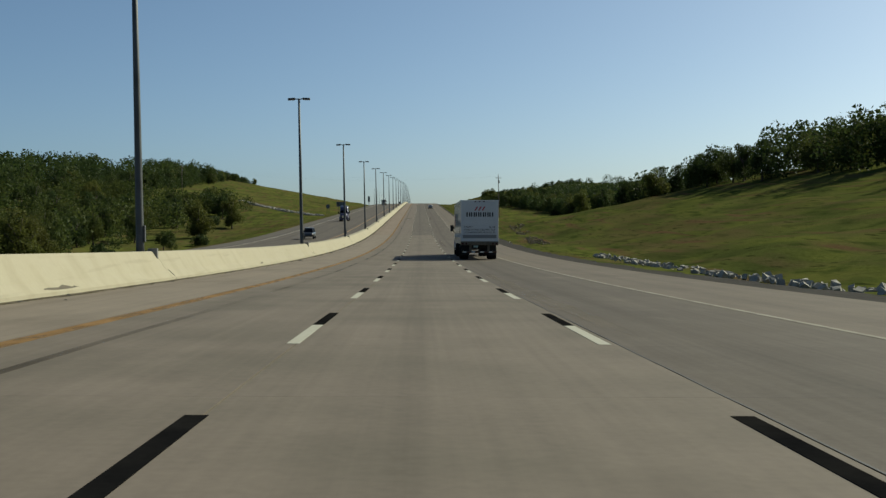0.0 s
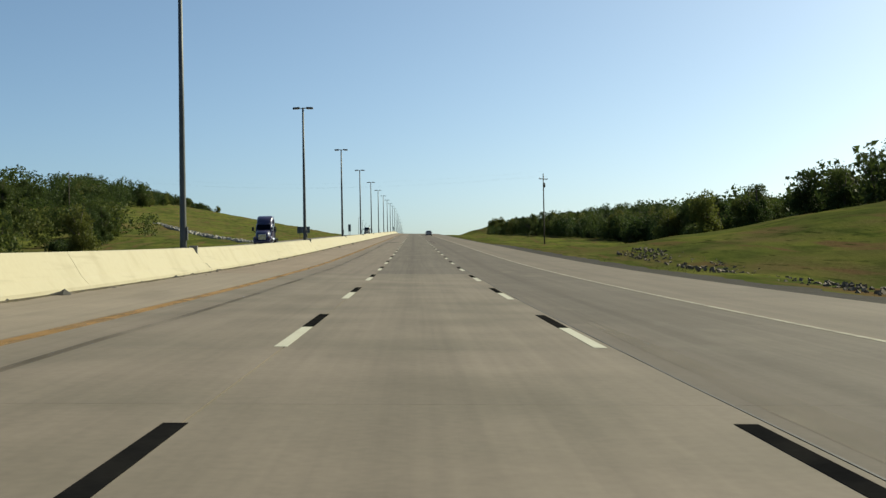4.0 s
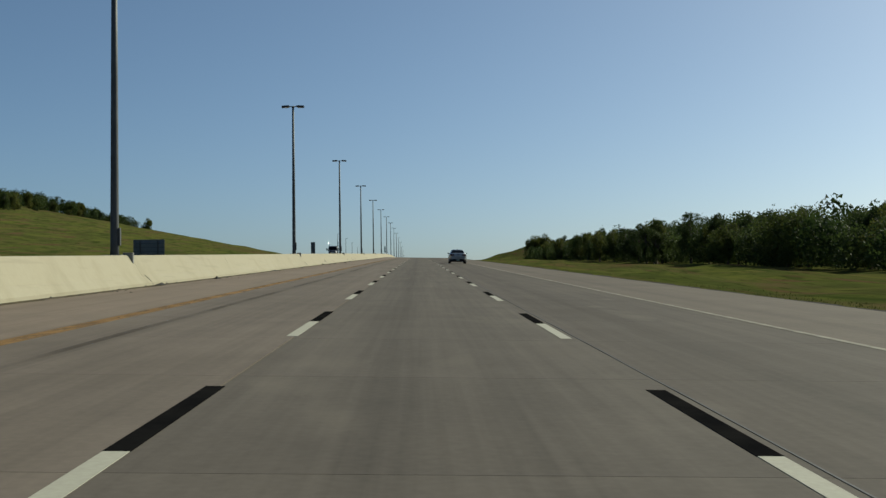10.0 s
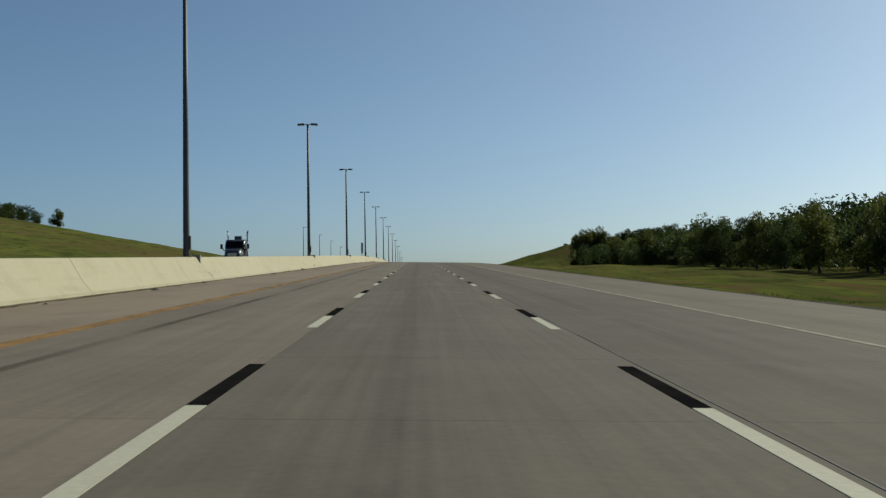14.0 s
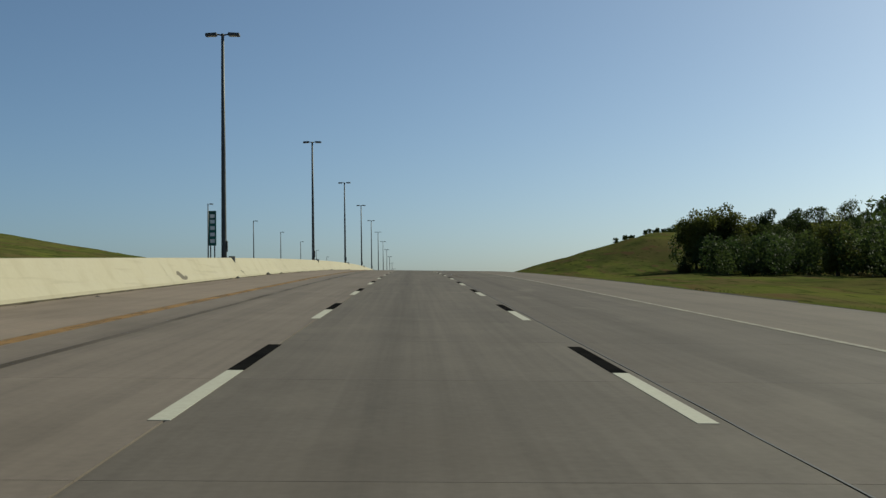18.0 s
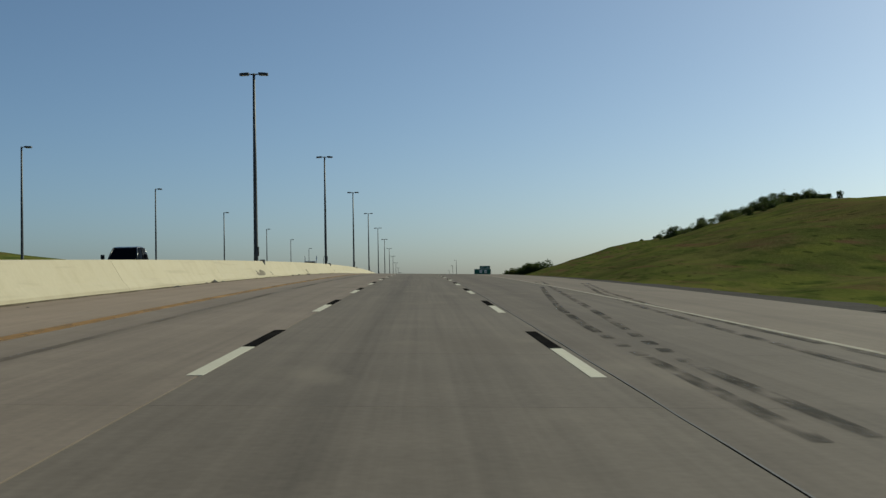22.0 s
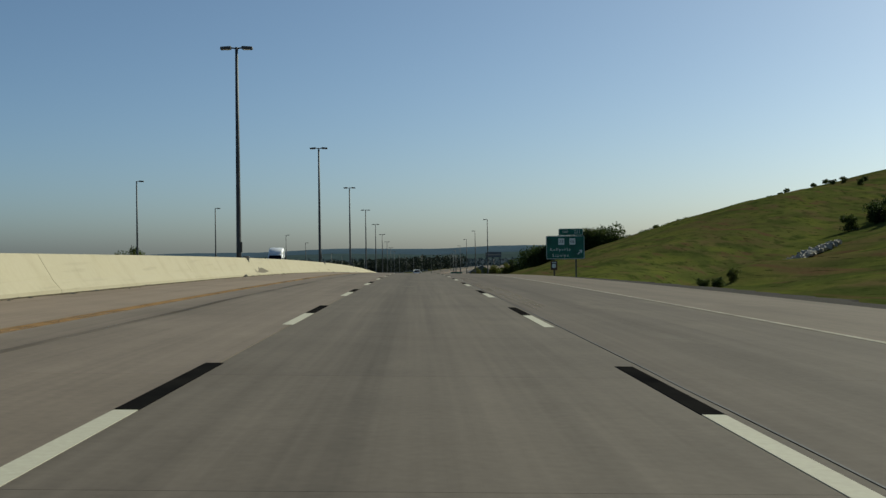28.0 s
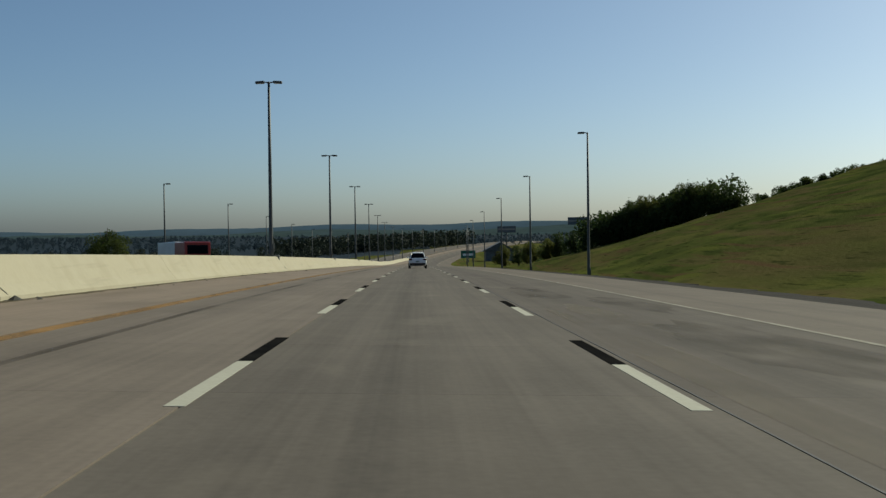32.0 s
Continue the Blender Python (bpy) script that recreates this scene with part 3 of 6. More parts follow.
# right: long edge of the woods, then the corner group, then the wooded hill of the first stretch
wood(TREES, 74, lambda f: (48 + dice.uniform(-2.5, 3) + 6 * math.sin(f * 9), 345 + f * 500), lambda x, s: 0.92 - 0.12 * step(560, 660, s))
wood(TREES, 26, lambda f: (62 + dice.uniform(-4, 5), 330 + f * 515), lambda x, s: 1.02 - 0.32 * step(660, 760, s))
wood([TREES[4], TREES[0], TREES[4]], 5, lambda f: (48.5 + f * 6, 846 + dice.uniform(-3, 3) - f * 4), lambda x, s: 1.22)
wood([TREES[3], TREES[1], TREES[5]], 10, lambda f: (58 + f * 26, 848 + dice.uniform(-6, 6)), lambda x, s: 1.0)
wood(BUSHES[:2], 16, lambda f: (66 + 28 * f + dice.uniform(-2, 2), 1019 + f * 30), lambda x, s: 0.55)
EDGE = ((110, 182, 275, 320, 365), (86, 75, 51, 45, 46))
wood(TREES, 58, lambda f: (float(np.interp(120 + f * 240, *EDGE)) + dice.uniform(1, 14), 120 + f * 240), lambda x, s: 0.95)
wood(BUSHES[:2] + [TREES[4]], 16, lambda f: (46 + dice.uniform(-2, 3), 350 + f * 490), lambda x, s: 0.9)
# left: woods in the low ground, then along the crest of the grass hill
wood(TREES, 46, lambda f: (-64 - dice.uniform(0, 34), 150 + f * 270), lambda x, s: 0.95)
wood(TREES, 34, lambda f: (-104 - dice.uniform(0, 30), 220 + f * 240), lambda x, s: 1.1)
wood(TREES, 10, lambda f: (-108 - 12 * f - dice.uniform(0, 14), 440 + f * 150), lambda x, s: 1.05)
wood(TREES, 16, lambda f: (-117 - dice.uniform(0, 26), 592 + f * 76), lambda x, s: 1.1)
wood(TREES + BUSHES[:2], 40, lambda f: (-117 - 17 * f - dice.uniform(0, 8), 690 + f * 236), lambda x, s: 0.62)
plant(TREES[4], -135, 938, 1.05, 10)
wood(BUSHES + [TREES[4]], 16, lambda f: (-50 - dice.uniform(0, 14), 130 + f * 220), lambda x, s: 1.2)
wood([TREES[2]], 1, lambda f: (-73, 416), lambda x, s: 0.5)
# right: brush on the long cut slope
wood(BUSHES[:2], 9, lambda f: (104 + 8 * f + dice.uniform(-6, 6), 1262 + f * 90), lambda x, s: 0.6)
wood(BUSHES[:2], 26, lambda f: (72 + 36 * f + dice.uniform(-2, 4), 1190 + f * 38 + dice.uniform(-4, 4)), lambda x, s: 0.95)
wood([TREES[0], TREES[1], TREES[5], TREES[2], BUSHES[1]], 58, lambda f: (88 + 118 * f + dice.uniform(-3, 7), 1206 + f * 126 + dice.uniform(-7, 7)), lambda x, s: 0.98 + 0.40 * step(112, 165, x))
wood(BUSHES[:2], 3, lambda f: (22 + 4 * f, 1096 + 6 * f), lambda x, s: 0.35)
wood([TREES[0], TREES[4], TREES[5], TREES[2]], 15, lambda f: (42 + 18 * f + dice.uniform(-2, 2), 1402 - f * 12 + dice.uniform(-5, 5)), lambda x, s: 0.98)
wood([TREES[4], TREES[1]], 12, lambda f: (26 + 20 * f + dice.uniform(-3, 3), 1470 - f * 40 + dice.uniform(-8, 8)), lambda x, s: 0.75)
wood(BUSHES[:2], 14, lambda f: (60 + 26 * f + dice.uniform(-3, 3), 1392 - f * 14 + dice.uniform(-5, 5)), lambda x, s: 0.85)
# left: two lone trees past the barrier near the valley
plant(TREES[0], -81.8, 1338, 1.75, 30)
plant(TREES[0], -71.9, 1416, 1.75, 80)


def far_wood(name, words, seed, count, place, low, high, material, n=110, fat=0.068):
    """Trees that nobody could count, as one mesh of leaf clumps."""
    d = np.random.default_rng(seed)
    x, s = place(d, count)
    z = land(x, s)
    h = d.uniform(low, high, count)
    way = d.normal(size=(count, n, 3))
    way /= np.linalg.norm(way, axis=2)[:, :, None]
    at = np.stack([x, s, z + h * 0.52], 1)[:, None, :] + way * np.stack([h * 0.36, h * 0.36, h * 0.48], 1)[:, None, :] * d.uniform(0.6, 1.08, (count, n, 1))
    facing = way * 0.5 + d.normal(size=way.shape) * 0.8
    facing /= np.linalg.norm(facing, axis=2)[:, :, None]
    side = np.cross(facing, d.normal(size=way.shape))
    side /= np.linalg.norm(side, axis=2)[:, :, None]
    over = np.cross(facing, side)
    w = (h * fat)[:, None, None] * d.uniform(0.6, 1.3, (count, n, 1))
    verts = np.stack([at - over * w, at + side * w * 1.1 + over * w * 0.2, at + over * w - side * w * 0.7], 2).reshape(-1, 3)
    ob = new(name, mesh(name, verts, np.arange(count * n * 3).reshape(-1, 3).tolist(), material))
    return tagged(ob, words, "woods", kind="stuff")


far_wood("woods_behind", "dense green woods behind the meadow edge", 31, 420,
         lambda d, n: (d.uniform(66, 170, n), d.uniform(130, 700, n)), 8.3, 11.3, LEAF_DARK, 420, 0.036)
far_wood("woods_corner", "dense green woods behind the corner of the meadow", 47, 90,
         lambda d, n: (d.uniform(62, 150, n), d.uniform(690, 850, n)), 8.5, 11.6, LEAF_DARK, 300, 0.038)
far_wood("woods_on_hill", "dense green woods behind the grass hill", 32, 330,
         lambda d, n: (d.uniform(-230, -120, n), d.uniform(200, 560, n)), 9, 13, LEAF_DARK, 240, 0.044)


far_wood("valley_woods", "dark tall woods beside the far end of the road", 33, 330,
         lambda d, n: (lambda f, s: (bend(s) - 26 - 120 * f ** 0.8, s + 60 * f))(d.random(n), d.uniform(1860, 2020, n)), 6, 12.5, LEAF_VALLEY, 110, 0.075)
far_wood("exit_valley_woods", "dark woods below the cut slope in the valley", 49, 260,
         lambda d, n: (lambda s: (bend(s) + 60 + 240 * d.random(n), s))(d.uniform(1800, 2100, n)), 5, 11, LEAF_VALLEY, 110, 0.075)
far_wood("wide_woods", "woods covering the far side of the valley, blue-green with painted haze", 44, 5200,
         lambda d, n: (d.uniform(-1250, 1000, n), 1980 + d.random(n) ** 0.8 * 1500), 2.5, 7, LEAF_FAR_HAZED, 46, 0.13)
far_wood("valley_fill", "dark trees in the low ground beside the road", 45, 620,
         lambda d, n: (lambda s: (np.where(d.random(n) < 0.62, d.uniform(-330, -70, n), d.uniform(64, 300, n)) + bend(s), s))(d.uniform(1480, 1900, n)), 2.5, 7.5, LEAF_VALLEY, 150, 0.065)

far_wood("edge_brush", "low dense brush filling the edge of the woods", 35, 640,
         lambda d, n: (d.uniform(45.5, 64, n), d.uniform(335, 852, n)), 3.2, 6.4, LEAF_DARK, 460, 0.038)
far_wood("crest_woods", "dense woods along the crest of the grass hill", 36, 420,
         lambda d, n: (lambda f: (-112 - 26 * f - d.uniform(-4, 22, n), 425 + f * 500))(d.random(n)), 3.4, 6.4, LEAF_DARK, 240, 0.05)
far_wood("clump_woods", "dense green trees in a clump on the grass hill", 48, 46,
         lambda d, n: (-117 - d.random(n) * 34, d.uniform(588, 680, n)), 7.5, 12, LEAF_DARK, 420, 0.036)
far_wood("hollow_woods", "dense woods in the low ground", 37, 420,
         lambda d, n: (-62 - d.random(n) ** 0.8 * 90, d.uniform(140, 425, n)), 5.0, 9.0, LEAF, 240, 0.044)
far_wood("hilltop_woods", "dense woods on the first hill", 38, 160,
         lambda d, n: (lambda s: (np.interp(s, *EDGE) + d.uniform(3, 55, n), s))(d.uniform(100, 350, n)), 5.5, 9.5, LEAF_DARK, 260, 0.042)
far_wood("gully_brush", "dense low brush in the gully of the cut slope", 39, 760,
         lambda d, n: (lambda f: (78 + 129 * f + d.uniform(-3, 6, n), 1195 + f * 139 + d.uniform(-6, 6, n)))(d.random(n)), 2.0, 4.6, LEAF_DARK, 240, 0.05)
far_wood("exit_brush", "dense brush along the end of the cut slope", 40, 120,
         lambda d, n: (lambda f: (38 + 26 * f + d.uniform(-4, 4, n), 1404 - f * 14 + d.uniform(-7, 7, n)))(d.random(n)), 3.6, 8.2, LEAF_DARK, 260, 0.046)
far_wood("exit_scrub", "low scrub along the end of the cut slope", 46, 60,
         lambda d, n: (lambda f: (62 + 30 * f + d.uniform(-4, 4, n), 1390 - f * 14 + d.uniform(-7, 7, n)))(d.random(n)), 1.2, 2.8, LEAF_DARK, 160, 0.06)
far_wood("exit_woods", "green trees below the end of the slope", 34, 60,
         lambda d, n: (d.uniform(38, 110, n), d.uniform(1440, 1600, n)), 5, 9, LEAF_DARK, 200, 0.05)

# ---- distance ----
# distance haze is painted into the blue of both ridge colours
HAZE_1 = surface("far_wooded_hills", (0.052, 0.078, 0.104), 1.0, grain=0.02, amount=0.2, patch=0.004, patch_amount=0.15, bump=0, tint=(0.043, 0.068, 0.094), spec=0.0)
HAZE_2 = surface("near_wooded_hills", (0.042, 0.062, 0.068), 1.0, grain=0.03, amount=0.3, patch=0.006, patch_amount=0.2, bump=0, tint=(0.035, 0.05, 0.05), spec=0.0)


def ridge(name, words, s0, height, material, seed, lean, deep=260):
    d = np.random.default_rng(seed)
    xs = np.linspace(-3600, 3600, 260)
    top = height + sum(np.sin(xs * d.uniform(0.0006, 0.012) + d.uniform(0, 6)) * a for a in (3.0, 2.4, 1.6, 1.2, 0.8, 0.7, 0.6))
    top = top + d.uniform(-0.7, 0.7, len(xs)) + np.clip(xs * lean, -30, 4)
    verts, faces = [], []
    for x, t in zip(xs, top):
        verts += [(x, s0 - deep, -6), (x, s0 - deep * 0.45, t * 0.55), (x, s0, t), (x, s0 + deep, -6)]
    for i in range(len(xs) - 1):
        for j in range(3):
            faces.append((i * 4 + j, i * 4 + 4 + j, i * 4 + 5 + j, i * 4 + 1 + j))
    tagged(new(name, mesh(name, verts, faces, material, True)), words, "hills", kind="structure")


ridge("backdrop_far", "distant wooded ridge at the horizon, blue with painted haze", 4750, 37, HAZE_1, 41, 0.015)
ridge("backdrop_near", "dark wooded ridge across the valley, tinted with painted haze", 3700, 20, HAZE_2, 42, 0.010)


# ---- lettering and signs ----
def letters(text, size, material, align="CENTER", deep=0.004, spacing=1.0):
    """Text in the built-in font as a mesh: x along the line, y up, z out of the face."""
    c = bpy.data.curves.new("lettering", "FONT")
    c.body, c.size, c.align_x, c.align_y, c.extrude, c.resolution_u, c.space_character = text, size, align, "CENTER", deep, 2, spacing
    ob = bpy.data.objects.new("lettering", c)
    scene.collection.objects.link(ob)
    me = bpy.data.meshes.new_from_object(ob.evaluated_get(bpy.context.evaluated_depsgraph_get()))
    bpy.data.objects.remove(ob)
    me.materials.clear()
    me.materials.append(material)
    return me


def panel(name, x0, x1, z0, z1, material, thick=0.03, radius=0.12, y=0.0):
    """A flat sheet with rounded corners, its face at y, towards -y."""
    pts = []
    for cx, cz, a0 in ((x1 - radius, z1 - radius, 0), (x0 + radius, z1 - radius, 90), (x0 + radius, z0 + radius, 180), (x1 - radius, z0 + radius, 270)):
        for k in range(5):
            a = radians(a0 + k * 22.5)
            pts.append((cx + math.cos(a) * radius, cz + math.sin(a) * radius))
    return ring_loft(name, [[(x, y, z) for x, z in pts], [(x, y + thick, z) for x, z in pts]], material, False)


def each_letter(me):
    """Split a line of lettering into one mesh a letter."""
    bm = bmesh.new()
    bm.from_mesh(me)
    seen, groups = set(), []
    for v in bm.verts:
        if v in seen:
            continue
        stack, isle = [v], []
        seen.add(v)
        while stack:
            a = stack.pop()
            isle.append(a)
            for e in a.link_edges:
                b = e.other_vert(a)
                if b not in seen:
                    seen.add(b)
                    stack.append(b)
        x0, x1 = min(a.co.x for a in isle), max(a.co.x for a in isle)
        for g in groups:
            if min(x1, g[1]) - max(x0, g[0]) > 0.5 * min(x1 - x0, g[1] - g[0]):
                g[0], g[1] = min(x0, g[0]), max(x1, g[1])
                g[2] |= {a.index for a in isle}
                break
        else:
            groups.append([x0, x1, {a.index for a in isle}])
    out = []
    for _, _, keep in groups:
        c = bm.copy()
        bmesh.ops.delete(c, geom=[v for v in c.verts if v.index not in keep], context="VERTS")
        one = bpy.data.meshes.new("letter")
        c.to_mesh(one)
        c.free()
        one.materials.append(me.materials[0])
        out.append(one)
    bm.free()
    return out


INK = plain("black_ink", (0.012, 0.012, 0.012), 0.6)
UPRIGHT = Matrix.Rotation(radians(90), 4, "X")


def write(parent, text, size, x, y, z, material, label="", spacing=1.0):
    for one in each_letter(letters(text, size, material, spacing=spacing)):
        part("letter", one, parent, Matrix.Translation((x, y, z)) @ UPRIGHT, label)


def exit_sign():
    s, z0 = 1168.5, 24.42
    foot = lz(20.8, s)
    e = thing("exit_sign", pose(18.1, s, z0), "large green exit sign with white lettering on two posts", "road sign")
    board = part("board", panel("board", 0, 5.42, 0, 3.28, SIGN_GREEN, 0.04, 0.2), e)
    rim = panel("border", 0.05, 5.37, 0.05, 3.23, SIGN_WHITE, 0.01, 0.18, -0.004)
    part("border", rim, board)
    part("field", panel("field", 0.10, 5.32, 0.10, 3.18, SIGN_GREEN, 0.012, 0.15, -0.010), board)
    tab = part("exit_tab", panel("exit_tab", 1.78, 5.2, 3.31, 4.28, SIGN_GREEN, 0.04, 0.12), e)
    part("border", panel("border", 1.83, 5.15, 3.36, 4.23, SIGN_WHITE, 0.01, 0.1, -0.004), tab)
    part("field", panel("field", 1.87, 5.11, 3.40, 4.19, SIGN_GREEN, 0.012, 0.09, -0.010), tab)
    write(tab, "EXIT", 0.42, 2.75, -0.016, 3.8, SIGN_WHITE)
    write(tab, "211", 0.62, 4.4, -0.016, 3.8, SIGN_WHITE)
    for x, n in ((2.15, "33"), (3.7, "66")):
        shield = part("route_shield", panel("route_shield", x - 0.42, x + 0.42, 2.02, 2.92, SIGN_WHITE, 0.012, 0.06, -0.022), e)
        write(shield, n, 0.62, x, -0.028, 2.47, INK)
    write(e, "Kellyville", 0.60, 1.98, -0.016, 1.36, SIGN_WHITE, spacing=1.28)
    write(e, "Sapulpa", 0.60, 2.0, -0.016, 0.55, SIGN_WHITE, spacing=1.28)
    bm = bmesh.new()
    for pts in ([(-0.34, -0.26), (-0.26, -0.34), (0.16, 0.08), (0.08, 0.16)], [(-0.10, 0.30), (0.34, 0.34), (0.30, -0.10), (0.19, -0.10), (0.17, 0.17), (-0.10, 0.19)]):
        a = [bm.verts.new((4.72 + x, -0.022, 0.95 + z)) for x, z in pts]
        b = [bm.verts.new((4.72 + x, -0.010, 0.95 + z)) for x, z in pts]
        bm.faces.new(a), bm.faces.new(b[::-1])
        for i in range(len(pts)):
            k = (i + 1) % len(pts)
            bm.faces.new([a[i], a[k], b[k], b[i]])
    part("arrow", from_bm("arrow", bm, SIGN_WHITE), e)
    for x in (1.15, 4.2):
        part("post", box("post", x - 0.09, x + 0.09, 0.04, 0.24, foot - z0 - 0.5, 3.2, DARK_STEEL, 0.01), e)
    for z in (0.5, 1.6, 2.8):
        part("rail", box("rail", 0.1, 5.3, 0.04, 0.09, z - 0.04, z + 0.04, STEEL), e)
    m = thing("route_marker", pose(19.15, s - 0.25, lz(19.15, s) - 0.3), "small brown historic route sign on a wooden post", "road sign")
    top = 24.16 - lz(19.15, s) + 0.3
    part("post", box("post", -0.07, 0.07, 0.0, 0.12, 0, top + 0.1, WOOD, 0.01), m)
    part("plate", panel("plate", -0.46, 0.46, top - 1.25, top, SIGN_BROWN, 0.03, 0.05, -0.04), m)
    part("emblem", panel("emblem", -0.28, 0.28, top - 0.95, top - 0.35, SIGN_WHITE, 0.01, 0.2, -0.052), m)
    part("bar", box("bar", -0.3, 0.3, -0.052, -0.042, top - 0.22, top - 0.12, SIGN_WHITE), m)


exit_sign()


def mile_marker():
    s = 708.6
    m = thing("mile_marker", pose(-10.12, s - 0.5, rz(s) + 1.16), "narrow green mile marker with white figures on the barrier", "road sign")
    part("plate", panel("plate", -0.19, 0.19, 0.62, 2.36, SIGN_GREEN, 0.012, 0.03), m)
    for z in (0.85, 1.18, 1.5, 1.82, 2.1):
        part("bar", box("bar", -0.11, 0.11, -0.006, 0.0, z - 0.09, z + 0.09, SIGN_WHITE), m)
    for x in (-0.1, 0.1):
        part("leg", box("leg", x - 0.03, x + 0.03, 0.012, 0.05, -0.65, 1.3, STEEL), m)


mile_marker()


def back_sign(x, s, w, z0, z1, words):
    """The bare metal back of a sign for the oncoming lanes."""
    foot = lz(x, s)
    m = thing("sign_back", pose(x, s, foot), words, "road sign")
    part("sheet", panel("sheet", -w / 2, w / 2, z0, z1, SIGN_BACK, 0.03, 0.35 if w == 1.3 else 0.05), m)
    for k in range(1, 4):
        z = z0 + (z1 - z0) * k / 4
        part("rail", box("rail", -w / 2 + 0.05, w / 2 - 0.05, -0.05, 0.0, z - 0.03, z + 0.03, STEEL), m)
    for px in ((-w * 0.28, w * 0.28) if w > 1 else (0,)):
        part("post", box("post", px - 0.07, px + 0.07, -0.16, -0.05, -0.4, z1 - 0.1, DARK_STEEL, 0.01), m)


back_sign(-35.6, 514.5, 4.1, 1.9, 4.0, "grey metal back of a wide road sign on posts")
back_sign(-34.5, 427.0, 1.3, 2.4, 3.9, "grey metal back of a small road sign on posts")
back_sign(-31.6, 707.2, 1.25, 2.2, 5.6, "tall narrow dark back of a road sign on posts")


def utility_pole(x, s, height, turn):
    m = thing("utility_pole", pose(x, s, lz(x, s) - 0.3, 0, 0, turn), "weathered wooden utility pole with a crossarm and wires", "utility pole", "utility poles")
    part("pole", tube("pole", [(0, 0, 0), (0, 0, height * 0.5), (0, 0, height)], [0.145, 0.125, 0.09], WOOD, 10), m)
    part("crossarm", box("crossarm", -1.2, 1.2, -0.06, 0.06, height - 1.05, height - 0.9, WOOD, 0.01), m)
    for px in (-1.1, 0.0, 1.1):
        z = height - 0.9 if px else height
        part("insulator", tube("insulator", [(px, 0, z), (px, 0, z + 0.06), (px, 0, z + 0.18)], [0.03, 0.06, 0.035], SIGN_BACK, 8), m)
    part("transformer", tube("transformer", [(0.32, 0, height - 2.6), (0.32, 0, height - 2.5), (0.32, 0, height - 1.75), (0.32, 0, height - 1.7)], [0.1, 0.17, 0.17, 0.1], STEEL, 10), m)
    return m


utility_pole(25.0, 367.2, 14.0, 41)
utility_pole(-98.0, 474.0, 13.0, 41)
for dx, dz, words in ((-0.8, -0.75, "outer"), (0, 0.2, "middle"), (0.8, -0.75, "inner")):
    a = Vector((25.0 + dx, 367.2 + dx, 19.75 + dz))
    b = Vector((-98.0 + dx, 474.0 + dx, lz(-98, 474) + 12.9 + dz))
    pts = [a.lerp(b, k / 24) - Vector((0, 0, 3.2 * (1 - (2 * k / 24 - 1) ** 2))) for k in range(25)]
    w = thing("power_line", pose(0, 0, 0), "thin dark power line strung across the motorway", "cable", "wires over the motorway",
              tube("power_line", [tuple(p) for p in pts], [0.003] * 25, DARK_STEEL, 5))


def billboard(x, s, w, z0, z1, words):
    m = thing("billboard", pose(x, s, 0), words, "billboard")
    part("face", panel("face", -w / 2, w / 2, z0, z1, SIGN_BACK, 0.6, 0.05), m)
    part("strip", box("strip", -w / 2 + 0.4, w / 2 - 0.4, -0.06, 0, (z0 + z1) / 2 - 0.5, (z0 + z1) / 2 + 0.7, plain("billboard_print", (0.25, 0.22, 0.2))), m)
    part("post", tube("post", [(0, 0.3, lz(x, s) - 1), (0, 0.3, z0 + 0.2)], [0.5, 0.45], DARK_STEEL, 10), m)


billboard(63.5, 1960, 13, 19.5, 24.0, "dark roadside billboard on a single post far off")
billboard(118, 1985, 15.5, 24.5, 30.0, "wide roadside billboard on a single post")


# ---- stones, skid marks, scrapes, litter ----
EARTH = surface("bare_earth", (0.15, 0.115, 0.08), 0.95, grain=9, amount=0.3, patch=1.5, patch_amount=0.3, bump=0.4)


def stones(name, words, n, place, low, high, material, seed, lift=0.05):
    d = np.random.default_rng(seed)
    verts, faces = [], []
    cube = np.array([(x, y, z) for x in (-1, 1) for y in (-1, 1) for z in (-1, 1)], float)
    hull = [(0, 1, 3, 2), (4, 6, 7, 5), (0, 4, 5, 1), (2, 3, 7, 6), (0, 2, 6, 4), (1, 5, 7, 3)]
    for i in range(n):
        x, s = place(d)
        r = d.uniform(low, high)
        q = np.array(Euler(d.uniform(0, 6, 3)).to_matrix())
        k = len(verts)
        pts = (cube * d.uniform(0.5, 1.0, (8, 3)) * r * (1, 1, 0.7)) @ q.T
        verts += [(x + p[0], s + p[1], lz(x, s) + lift + p[2] + r * 0.2) for p in pts]
        faces += [tuple(k + j for j in f) for f in hull]
    tagged(new(name, mesh(name, verts, faces, material)), words, "stones", kind="stuff")


def along(a, b, spread_x):
    return lambda d: (lambda f: (a[0] + (b[0] - a[0]) * f + d.uniform(-spread_x, spread_x), a[1] + (b[1] - a[1]) * f))(d.random())


stones("riprap", "pale riprap stones running up the grass hill", 520, along((-36, 408), (-76, 488), 1.5), 0.2, 0.55, STONE, 51)
stones("riprap", "pale riprap stones in the ditch beside the verge", 240, along((17.5, 30), (18.5, 120), 1.1), 0.08, 0.28, STONE, 53)
stones("rubble", "brown rubble and bare earth in the ditch", 520, along((17.5, 168), (21.5, 262), 1.5), 0.04, 0.16, EARTH, 54)
stones("riprap", "pale riprap stones lining the gully of the cut slope", 520, along((40.5, 1153), (60, 1174), 1.9), 0.18, 0.5, STONE, 55, 0.32)


